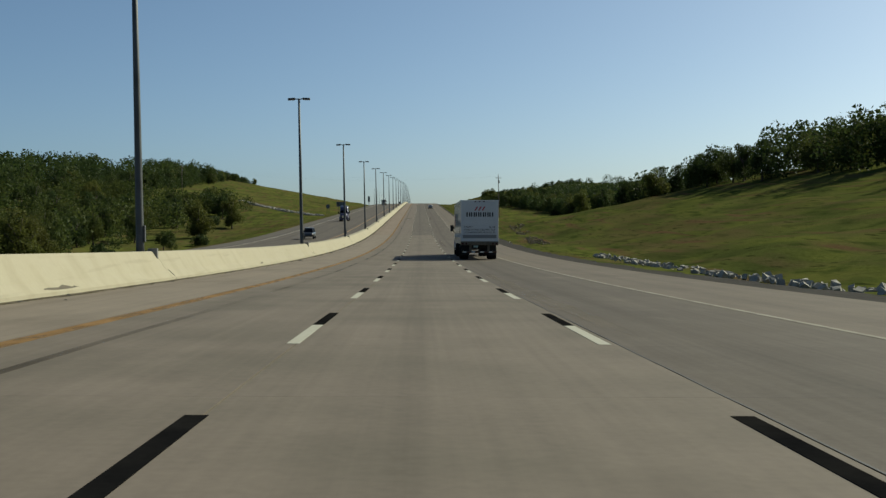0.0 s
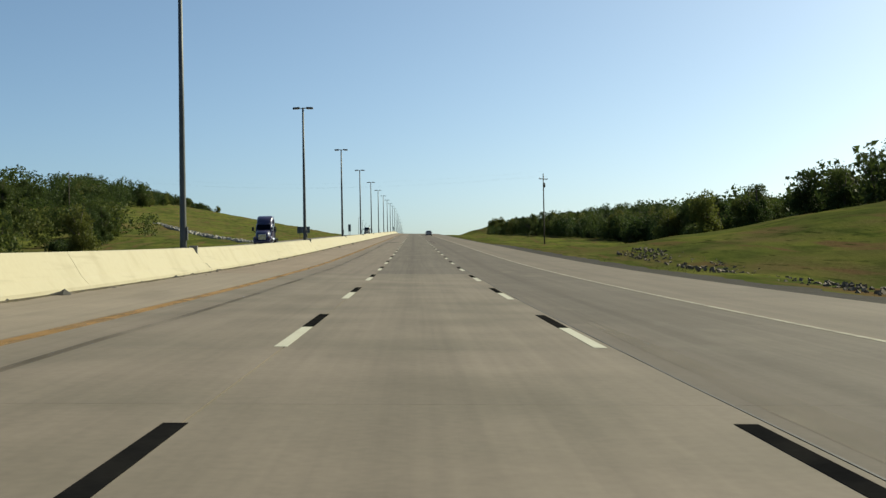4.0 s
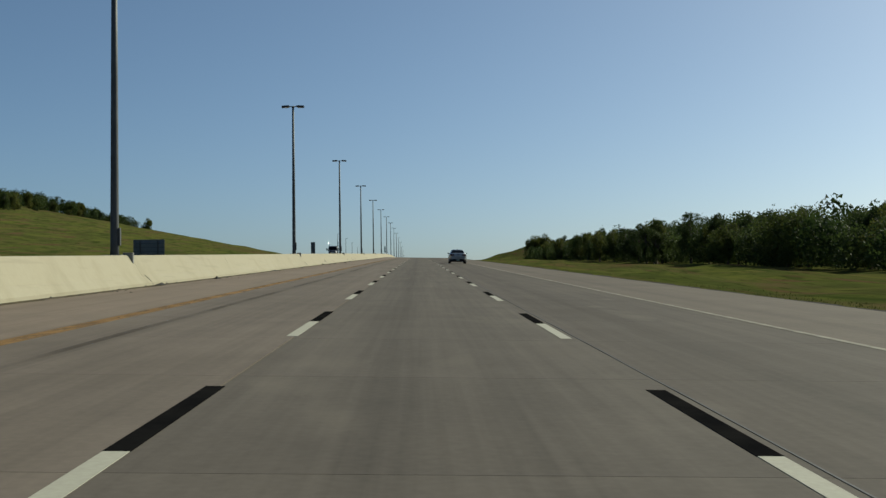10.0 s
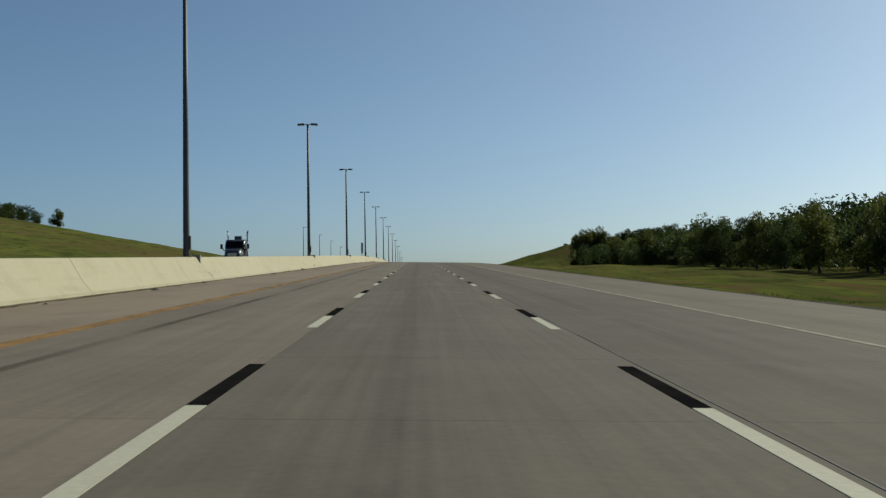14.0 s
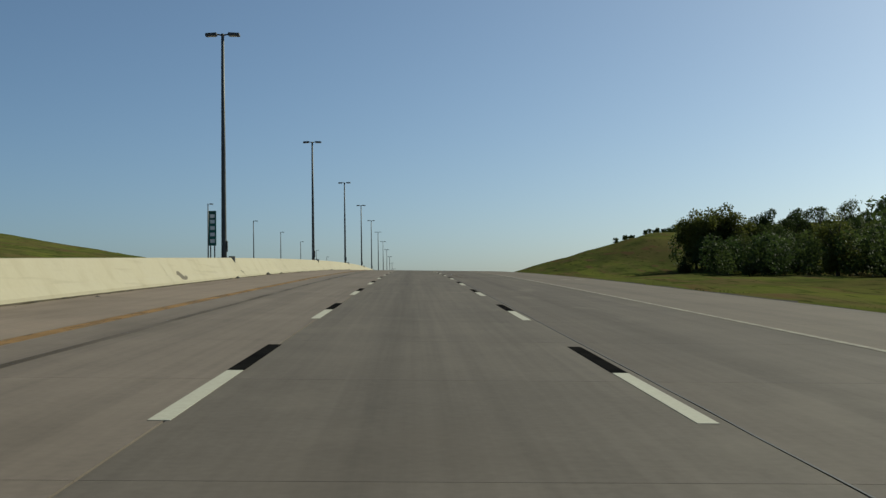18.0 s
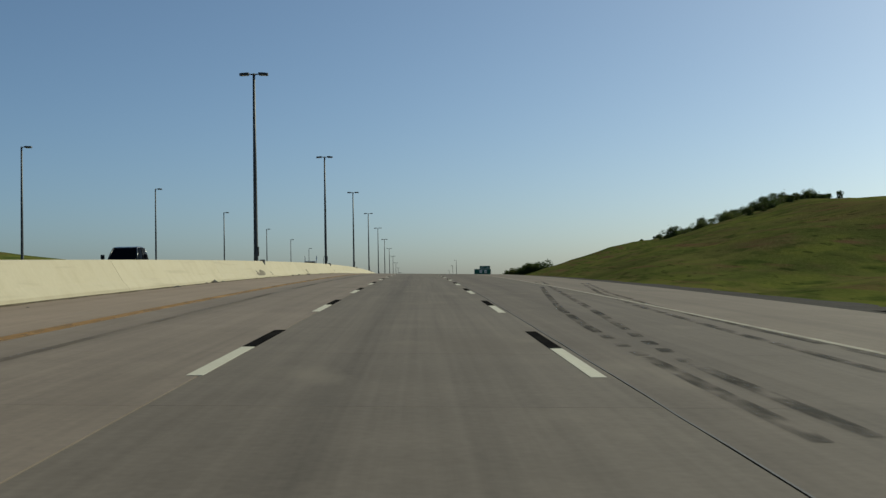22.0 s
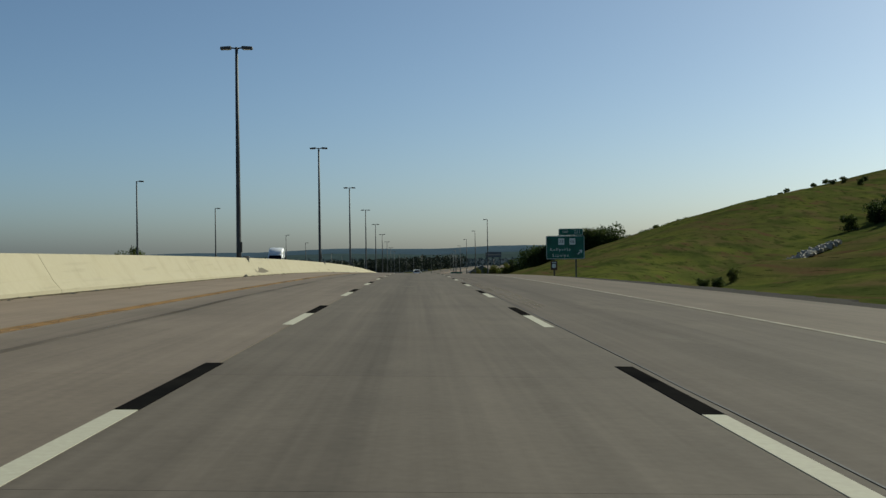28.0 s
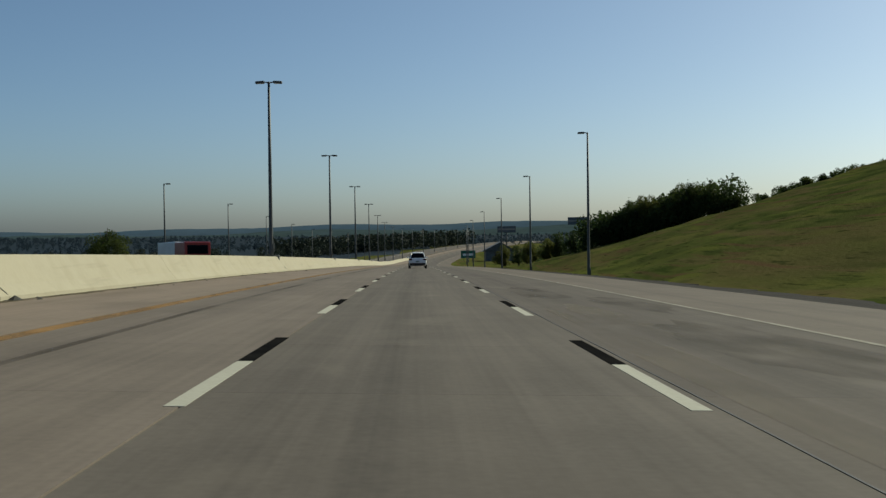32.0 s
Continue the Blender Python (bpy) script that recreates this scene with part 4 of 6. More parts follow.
def patch_mark(name, words, pts, width, material, category, lift=0.004):
    """A thin worn mark along points (x, s) on the pavement."""
    verts, faces = [], []
    n = len(pts)
    for i, (x, s) in enumerate(pts):
        w = width * (0.8 if i in (0, n - 1) else 1.0) / 2
        for dx in (-w, w):
            verts.append((x + dx, s, rz(s) - SLOPE * (x + dx) + lift))
    for i in range(n - 1):
        faces.append((i * 2, i * 2 + 1, i * 2 + 3, i * 2 + 2))
    return tagged(new(name, mesh(name, verts, faces, material)), words, category, kind="structure")


SKIDS = (((2.6, 800.8), (2.65, 804), (2.72, 808), (2.85, 812), (3.2, 818.3), (4.0, 828), (5.0, 839)),
         ((3.0, 801), (3.02, 806), (3.2, 809.5), (3.6, 814.7), (4.4, 826), (5.2, 837), (6.1, 848)),
         ((4.7, 805), (4.85, 811), (5.2, 820), (6.0, 831), (7.8, 847.5)), ((5.4, 806), (5.4, 812), (5.6, 820), (6.3, 831), (8.1, 848)))
for way in SKIDS:
    d = random.Random(int(way[0][0] * 10))
    ss = [p[1] for p in way]
    s = ss[0]
    while s < ss[-1] - 1:
        short = 803.4 < s < 810.5 and way[0][0] < 4
        ln = min(d.uniform(0.5, 0.9) if short else d.uniform(2.2, 7.0), ss[-1] - s)
        pts = [(float(np.interp(s + ln * k / 8, ss, [p[0] for p in way])), s + ln * k / 8) for k in range(9)]
        patch_mark("skid_mark", "dark rubber skid mark curving to the shoulder", pts, 0.17, RUBBER_MARK, "skid mark")
        s += ln + (d.uniform(0.5, 0.9) if short else d.uniform(0.1, 0.4))
for pts, w in (([(7.80, 709.45), (7.76, 709.95)], 0.58), ([(8.55, 709.0), (8.48, 709.5), (8.42, 710.1)], 0.42), ([(8.72, 711.9), (8.7, 712.2)], 0.32)):
    patch_mark("paint_spill", "splash of white paint on the shoulder", pts, w, EDGE_WHITE, "paint spill")
for pts, w in (([(6.38, 852.3), (6.30, 850.7), (6.15, 848.9), (6.03, 847.4), (5.84, 845.9), (5.72, 845.0)], 0.11), ([(5.70, 844.8), (5.66, 844.1)], 0.12),
               ([(5.98, 851.8), (5.93, 850.4), (5.78, 848.5)], 0.07), ([(5.30, 844.5), (5.24, 844.1)], 0.10), ([(5.5, 843.5), (5.1, 842.6)], 0.10), ([(3.62, 845.7), (3.66, 845.5)], 0.12), ([(7.62, 958.2), (7.68, 958.0)], 0.14)):
    patch_mark("gouge", "dark gouge scraped along the edge of the shoulder", pts, w, RUBBER_MARK, "gouge")
for pts, w in (([(6.20, 851.5), (5.75, 848.9), (5.62, 846.6), (5.60, 844.8)], 0.14), ([(5.55, 844.2), (5.45, 842.6)], 0.16)):
    patch_mark("gouge", "pale scratch beside the dark gouge", pts, w, LIGHT_WEAR, "gouge")
STAIN = worn("tyre_darkened_concrete", (0.056, 0.047, 0.038), 0.42, 0.35)
tagged(new("wheel_stain", strip("wheel_stain", -4.14, -4.01, -60, 1400, STAIN, lift=0.003, thick=0.002, wobble=0.05)),
       "faint dark tyre line along the left lane", "stain", kind="structure")

random.seed(9)


def smear(words, x, s, wide, long, material):
    """A flat ragged stain on the pavement."""
    bm = bmesh.new()
    ring = []
    for k in range(24):
        a = k * math.tau / 24
        q = random.uniform(0.7, 1.0)
        px, ps = x + math.cos(a) * wide / 2 * q, s + math.sin(a) * long / 2 * q
        ring.append(bm.verts.new((px, ps, rz(ps) - SLOPE * px + 0.0035)))
    mid = bm.verts.new((x, s, rz(s) - SLOPE * x + 0.0035))
    for k in range(24):
        bm.faces.new((ring[k], ring[(k + 1) % 24], mid))
    tagged(new("stain", from_bm("stain", bm, material)), words, "stain", kind="structure")


for x, s, w, l in ((4.1, 1164, 2.2, 11), (4.6, 1176, 1.5, 10), (3.2, 1183, 1.6, 12)):
    smear("dark dirty smear along the lane", x, s, w, l, SMUDGE)
for x, s, w, l in ((2.5, 1160, 0.7, 30), (3.2, 1170, 1.0, 12), (2.4, 485, 0.5, 40), (2.6, 725, 0.8, 40), (-3.4, 310, 2.4, 14), (2.4, 320, 0.7, 50), (2.5, 900, 0.7, 60), (2.4, 1050, 0.7, 50),
                   (2.4, 30, 0.6, 40), (2.4, 145, 0.6, 40)):
    smear("pale bleached wear beside the joint", x, s, w, l, LIGHT_WEAR)

# scrapes and cracks on the barrier face
random.seed(3)
for s0, ln, hi in ((24.0, 3.0, 0.12), (58.5, 1.4, 0.1), (512, 1.0, 0.42), (512.6, 1.6, 0.18), (518.8, 1.8, 0.36), (469, 0.7, 0.6), (478.6, 1.0, 0.32), (693, 2.0, 0.42),
                   (857, 5.0, 0.42), (859, 2.0, 0.5), (886, 1.2, 0.4), (1070, 6.0, 0.34), (1072, 2.2, 0.48), (600, 1.0, 0.2), (1110, 0.9, 0.16), (345, 1.2, 0.12)):
    bm = bmesh.new()
    ring = []
    for k in range(14):
        a = k * math.tau / 14
        y = s0 + (0.5 + 0.5 * math.cos(a) * random.uniform(0.6, 1.0)) * ln
        h = 0.13 + (0.5 + 0.5 * math.sin(a)) * hi * random.uniform(0.25, 1.0)
        x = (-8.64 - (h - 0.09) * 0.875) if h < 0.33 else (-8.85 - (h - 0.33) * 0.574)
        ring.append(bm.verts.new((x + 0.006, y, rz(y) + 0.205 + h)))
    bm.faces.new(ring)
    bmesh.ops.triangulate(bm, faces=bm.faces)
    tagged(new("scrape", from_bm("scrape", bm, SCRAPE)), "rough grey scrape on the barrier face", "scrape", kind="structure")
CRACK = plain("crack", (0.10, 0.09, 0.07), 0.9)
for k in range(-1, 27):
    s = LAMP_START + 0.55 + k * LAMP_STEP + 0.25
    pts = [(-8.63, s + 0.3, 0.02), (-8.70, s + 0.24, 0.16), (-8.83, s + 0.12, 0.31), (-8.88, s + 0.08, 0.36)]
    tagged(new("barrier_crack", tube("barrier_crack", [(x, y, rz(y) + 0.205 + z) for x, y, z in pts], [0.02, 0.018, 0.016, 0.004], CRACK, 5)),
           "dark crack at a joint of the barrier", "crack", kind="structure")
BRACKET_STEEL = surface("pale_galvanised_bracket", (0.25, 0.245, 0.23), 0.6, 0.2, grain=12, amount=0.2, patch=2, patch_amount=0.2, bump=0.1)
for k in range(-1, 30):
    s = LAMP_START + k * LAMP_STEP
    b = thing("mast_bracket", pose(-9.56, s, rz(s) + 1.03), "grey concrete pilaster with steel brackets under a lamp mast", "bracket", "lamp brackets")
    part("plinth", box("plinth", -0.30, 0.325, -0.45, 0.75, -0.25, 0.149, BRACKET_STEEL, 0.02), b)
    part("cap", box("cap", 0.18, 0.50, 0.26, 0.40, -0.10, 0.24, BRACKET_STEEL, 0.012), b)
# debris along the barrier foot
DEBRIS = surface("dark_debris", (0.028, 0.025, 0.020), 0.95, grain=12, amount=0.4, patch=2, patch_amount=0.3)
d = np.random.default_rng(61)
verts, faces = [], []
for i in range(760):
    s, x, r = d.uniform(-5, 1230), -8.62 + abs(d.normal()) * 0.35, d.uniform(0.018, 0.085) * (1 + 1.8 * (d.random() < 0.12))
    k, z = len(verts), rz(s) - SLOPE * x
    for a in range(5):
        verts.append((x + math.cos(a * 1.257) * r * d.uniform(0.5, 1.2), s + math.sin(a * 1.257) * r * d.uniform(1.0, 2.6), z))
    verts.append((x, s, z + r * d.uniform(0.25, 0.7)))
    faces += [(k + a, k + (a + 1) % 5, k + 5) for a in range(5)]
tagged(new("debris", mesh("debris", verts, faces, DEBRIS)), "dark bits of dirt and debris along the barrier foot", "debris", kind="stuff")
tagged(new("foot_dirt", strip("foot_dirt", -8.66, -8.30, -60, 1400, FOOT_DIRT, lift=0.004, thick=0.002, pace=1.1, wobble=0.09)),
       "brown dirt gathered along the barrier foot", "dirt", kind="structure")
LITTER = plain("white_litter", (0.7, 0.7, 0.68), 0.6)
for x, s in ((12.9, 1159), (12.6, 1197), (13.4, 176), (13.9, 181), (13.3, 1163), (14.2, 1190)):
    tagged(new("litter", box("litter", x - 0.07, x + 0.07, s - 0.07, s + 0.07, lz(x, s) + 0.0, lz(x, s) + 0.1, LITTER, 0.03)), "crumpled white litter on the verge", "litter")


# ---- grass ----
def tufts(name, words, count, zone, seed, low, high, material):
    d = np.random.default_rng(seed)
    x, s = zone(d, count)
    z = land(x, s)
    h = d.uniform(low, high, count)
    a = d.uniform(0, math.tau, count)
    verts, n = [], 4
    base = np.stack([x, s, z], 1)
    out = []
    for k in range(n):
        b = a + k * math.tau / n
        lean = np.stack([np.cos(b), np.sin(b), np.zeros(count)], 1)
        side = np.stack([-np.sin(b), np.cos(b), np.zeros(count)], 1)
        root = base + lean * (0.12 * h)[:, None] + (0, 0, -0.03)
        tip = base + lean * (h * d.uniform(0.2, 0.9, count))[:, None] + np.stack([0 * h, 0 * h, h * d.uniform(0.6, 1.0, count)], 1)
        w = (h * d.uniform(0.10, 0.22, count))[:, None]
        out.append(np.stack([root - side * w, root + side * w, tip], 1))
    verts = np.concatenate(out).reshape(-1, 3)
    tagged(new(name, mesh(name, verts, np.arange(len(verts)).reshape(-1, 3).tolist(), material)), words, "grass", kind="stuff")


tufts("verge_grass", "rough green and straw grass along the right verge", 60000,
      lambda d, n: (12.9 + d.random(n) ** 2 * 6 - 1.6 * d.random(n), d.uniform(20, 1330, n)), 71, 0.03, 0.10, BLADE)


# ---- vehicles ----
def glossy(name, colour, metal=0.0, rough=0.3, coat=0.6):
    m = surface(name, colour, rough, metal, 40, 0.03, 0.9, 0.06, 0, tint=[c * 0.85 for c in colour])
    b = m.node_tree.nodes["Principled BSDF"]
    b.inputs["Coat Weight"].default_value, b.inputs["Coat Roughness"].default_value = coat, 0.08
    return m


SILVER = glossy("silver_paint", (0.255, 0.280, 0.315), 0.35, 0.34, 0.4)
WHITE_CAR = glossy("white_paint", (0.72, 0.73, 0.74), 0.0, 0.35)
BLACK_CAR = glossy("black_paint", (0.012, 0.012, 0.014), 0.0, 0.3)
# white cab paint greyed down: the colour carries the shade on the cab
CAB_PAINT = glossy("dusty_white_cab_paint", (0.34, 0.34, 0.335), 0.0, 0.4, 0.3)
RAIL = surface("aluminium_rail", (0.30, 0.30, 0.295), 0.45, 0.5, grain=9, amount=0.15, patch=1.2, patch_amount=0.2, bump=0.1)
PURPLE = glossy("dark_blue_paint", (0.03, 0.025, 0.07), 0.0, 0.3)
RED_CAR = glossy("red_paint", (0.28, 0.02, 0.02), 0.0, 0.35)
DARK_TRIM = surface("black_plastic", (0.015, 0.015, 0.016), 0.6, grain=30, amount=0.15, patch=2, patch_amount=0.15, bump=0.1, spec=0.2)
TYRE = surface("tyre_rubber", (0.008, 0.008, 0.008), 0.85, grain=25, amount=0.2, patch=2, patch_amount=0.2, bump=0.2, spec=0.15)
CHROME = plain("chrome", (0.6, 0.61, 0.62), 0.15, 1.0)
ALLOY = plain("alloy_rim", (0.42, 0.43, 0.44), 0.3, 0.9)
RIM_GREY = plain("grey_rim", (0.13, 0.133, 0.137), 0.5)
TAIL = plain("tail_lamp_red", (0.045, 0.003, 0.007), 0.4, 0, 0.0, 0.05)
CLEAR = plain("clear_lamp", (0.26, 0.19, 0.19), 0.2, 0, 0.3)
PLATE = plain("number_plate", (0.20, 0.27, 0.23), 0.5)
BLUE_BADGE = plain("badge", (0.05, 0.06, 0.09), 0.3, 0.2)
TRAILER_WHITE = surface("trailer_skin", (0.50, 0.505, 0.505), 0.24, grain=3, amount=0.05, patch=0.5, patch_amount=0.12, bump=0.05, tint=(0.43, 0.43, 0.43), relief=0.01)
TRAILER_GREY = plain("trailer_grey", (0.17, 0.175, 0.18), 0.4)
SLATE = plain("slate_print", (0.13, 0.155, 0.18), 0.45)
RED_PRINT = plain("red_print", (0.33, 0.03, 0.04), 0.45)
RUST = surface("rusty_frame", (0.022, 0.019, 0.017), 0.8, 0.3, grain=14, amount=0.4, patch=1.5, patch_amount=0.3, bump=0.2)


def dark_glass(name, colour=(0.02, 0.024, 0.028)):
    m = bpy.data.materials.new(name)
    m.use_nodes = True
    b = m.node_tree.nodes["Principled BSDF"]
    b.inputs["Base Color"].default_value = (*colour, 1)
    b.inputs["Roughness"].default_value = 0.06
    b.inputs["IOR"].default_value, b.inputs["Specular IOR Level"].default_value = 1.12, 0.06
    return m


GLASS = dark_glass("tinted_glass", (0.005, 0.007, 0.011))


def wheel(parent, x, y, radius, width, rim_material=None, spokes=10, name="wheel", rim_share=0.64):
    """A tyre with a rim, hub and spokes on its outer side."""
    out = 1 if x > 0 else -1
    rings = []
    prof = [(-0.5, 0.70), (-0.5, 0.93), (-0.40, 0.985), (-0.2, 1.0), (0.2, 1.0), (0.40, 0.985), (0.5, 0.93), (0.5, 0.70)]
    n = 28
    verts, faces = [], []
    for k in range(n):
        a = k * math.tau / n
        for px, pr in prof:
            verts.append((px * width, math.cos(a) * pr * radius, math.sin(a) * pr * radius))
    m = len(prof)
    for k in range(n):
        for j in range(m - 1):
            faces.append((k * m + j, k * m + j + 1, ((k + 1) % n) * m + j + 1, ((k + 1) % n) * m + j))
    bm = bmesh.new()
    vs = [bm.verts.new(v) for v in verts]
    for f in faces:
        bm.faces.new([vs[i] for i in f])
    w = part(name, from_bm("tyre", bm, TYRE, True), parent, Matrix.Translation((x, y, radius)))
    rr = radius * rim_share
    bm = bmesh.new()
    ex = out * width * 0.42
    for r0, r1, d0, d1 in ((rr * 1.10, rr * 0.92, 0.0, -0.02), (rr * 0.92, rr * 0.85, -0.02, -0.12)):
        for k in range(n):
            a, b = k * math.tau / n, (k + 1) * math.tau / n
            q = [(ex + out * d0, math.cos(a) * r0, math.sin(a) * r0), (ex + out * d0, math.cos(b) * r0, math.sin(b) * r0),
                 (ex + out * d1, math.cos(b) * r1, math.sin(b) * r1), (ex + out * d1, math.cos(a) * r1, math.sin(a) * r1)]
            bm.faces.new([bm.verts.new(p) for p in q])
    if not spokes:
        for r0, r1, d0, d1 in ((rr * 0.85, rr * 0.62, -0.12, -0.13), (rr * 0.62, rr * 0.2, -0.13, -0.05)):
            for k in range(n):
                a, b = k * math.tau / n, (k + 1) * math.tau / n
                q = [(ex + out * d0, math.cos(a) * r0, math.sin(a) * r0), (ex + out * d0, math.cos(b) * r0, math.sin(b) * r0),
                     (ex + out * d1, math.cos(b) * r1, math.sin(b) * r1), (ex + out * d1, math.cos(a) * r1, math.sin(a) * r1)]
                bm.faces.new([bm.verts.new(p) for p in q])
    for k in range(spokes):
        a = k * math.tau / spokes
        s = add_box(bmesh.new(), -0.02, 0.02, rr * 0.14, rr * 0.93, -rr * 0.075, rr * 0.075, 0.006)
        bmesh.ops.transform(s, matrix=Matrix.Translation((ex - out * 0.03, 0, 0)) @ Matrix.Rotation(a, 4, "X"), verts=s.verts)
        t = bpy.data.meshes.new("spoke")
        s.to_mesh(t), s.free()
        bm.from_mesh(t)
    part("rim", from_bm("rim", bm, rim_material or ALLOY), w)
    part("hub", tube("hub", [(ex - out * 0.08, 0, 0), (ex + out * 0.0, 0, 0), (ex + out * 0.03, 0, 0)], [rr * 0.26, rr * 0.22, rr * 0.12], DARK_TRIM if not spokes else (rim_material or ALLOY), 14), w)
    part("disc", tube("disc", [(ex - out * 0.12, 0, 0), (ex - out * 0.10, 0, 0)], [rr * 0.9, rr * 0.9], DARK_TRIM, 20), w)
    return w


def car(name, words, category, paint, stations, cabin, wheels, tall=0.0):
    """A lofted car body with a glazed cabin. stations: (y, half width, bottom, top). cabin: (rear foot y, rear roof y,
    front roof y, front foot y, belt height, roof height, half width at the belt, half width at the roof)."""
    c = thing(name, pose(0, 0, 0), words, category)
    rings = []
    for y, w, zb, zt in stations:
        h = zt - zb
        half = [(w * 0.80, zb), (w * 0.955, zb + h * 0.10), (w * 0.985, zb + h * 0.30), (w, zb + h * 0.52), (w * 0.985, zb + h * 0.72),
                (w * 0.945, zb + h * 0.88), (w * 0.86, zb + h * 0.965), (w * 0.62, zb + h * 0.995), (w * 0.25, zb + h * 1.01)]
        rings.append([(x, y, z) for x, z in half] + [(-x, y, z) for x, z in half[::-1]])
    part("body", ring_loft("body", rings, paint), c)
    rf, rr, fr, ff, zb, zt, wb, wt = cabin
    n = 9

    def loop(y0, y1, w, z, bow):
        pts = []
        for k in range(n):
            f = k / (n - 1)
            pts.append((w * (1 - 0.10 * (2 * f - 1) ** 4 - 0.05 * f), y0 + (y1 - y0) * f, z + bow * math.sin(f * math.pi)))
        return pts
    low, high = loop(rf, ff, wb, zb - 0.02, 0.0), loop(rr, fr, wt, zt - 0.06, 0.03)
    full = lambda lp: lp + [(-x, y, z) for x, y, z in lp[::-1]]
    mid = [tuple(a * 0.45 + b * 0.55 + (0.035 * (1 if i == 0 and a > 0 else 0)) for i, (a, b) in enumerate(zip(p, q))) for p, q in zip(low, high)]
    rows = [full(low), full(mid), full(high)]
    count = len(rows[0])
    for pane, cells in (("quarter_panel", (0,)), ("side_window", (1, 2)), ("side_window", (3, 4)), ("side_window", (5, 6, 7)), ("windscreen", (8,)), ("side_window", (9, 10, 11)),
                        ("side_window", (12, 13)), ("side_window", (14, 15)), ("quarter_panel", (16,)), ("rear_window", (17,))):
        cols = list(cells) + [(cells[-1] + 1) % count]
        verts = [rw[k] for rw in rows for k in cols]
        m = len(cols)
        faces = [(i * m + k, i * m + k + 1, (i + 1) * m + k + 1, (i + 1) * m + k) for i in range(2) for k in range(m - 1)]
        part(pane, mesh(pane, verts, faces, paint if pane == "quarter_panel" else GLASS, True), c)
    roof_rings = [full(loop(rr - 0.04, fr + 0.04, wt + 0.015, zt - 0.075, 0.03)), full(loop(rr + 0.03, fr - 0.03, wt - 0.03, zt - 0.025, 0.04)),
                  full(loop(rr + 0.22, fr - 0.22, wt * 0.7, zt, 0.035))]
    part("roof", ring_loft("roof", roof_rings, paint), c)
    for sx in (-1, 1):
        for lo, hi, r in ((low[0], high[0], 0.055), (low[-1], high[-1], 0.04)):
            a, b = Vector((sx * lo[0], lo[1], lo[2])), Vector((sx * hi[0], hi[1], hi[2]))
            part("pillar", tube("pillar", [tuple(a), tuple(a.lerp(b, 0.5) + Vector((sx * 0.02, 0, 0.015))), tuple(b)], [r, r, r], paint, 8), c)
        for f in (0.36, 0.60):
            y0, y1 = rf + (ff - rf) * f, rr + (fr - rr) * f
            part("door_post", tube("door_post", [(sx * wb * 0.985, y0, zb), (sx * (wb + wt) * 0.508, (y0 + y1) / 2, (zb + zt) / 2), (sx * wt * 1.0, y1, zt - 0.05)], [0.035, 0.03, 0.03], DARK_TRIM, 6), c)
        part("window_trim", tube("window_trim", [(sx * (wb + 0.012) * (1 - 0.10 * (2 * k / 8 - 1) ** 4 - 0.05 * k / 8), rf + (ff - rf) * k / 8, zb + 0.005) for k in range(9)], [0.014] * 9, CHROME, 6), c)
    for y, r, wid in wheels:
        for sx in (-1, 1):
            w = max(st[1] for st in stations)
            arch = tube("wheel_arch", [(sx * (w - 0.08), y, r), (sx * (w - 0.004), y, r)], [r * 1.12, r * 1.09], DARK_TRIM, 26)
            part("wheel_arch", arch, c)
            wheel(c, sx * (w - wid / 2 + 0.012), y, r, wid)
    return c


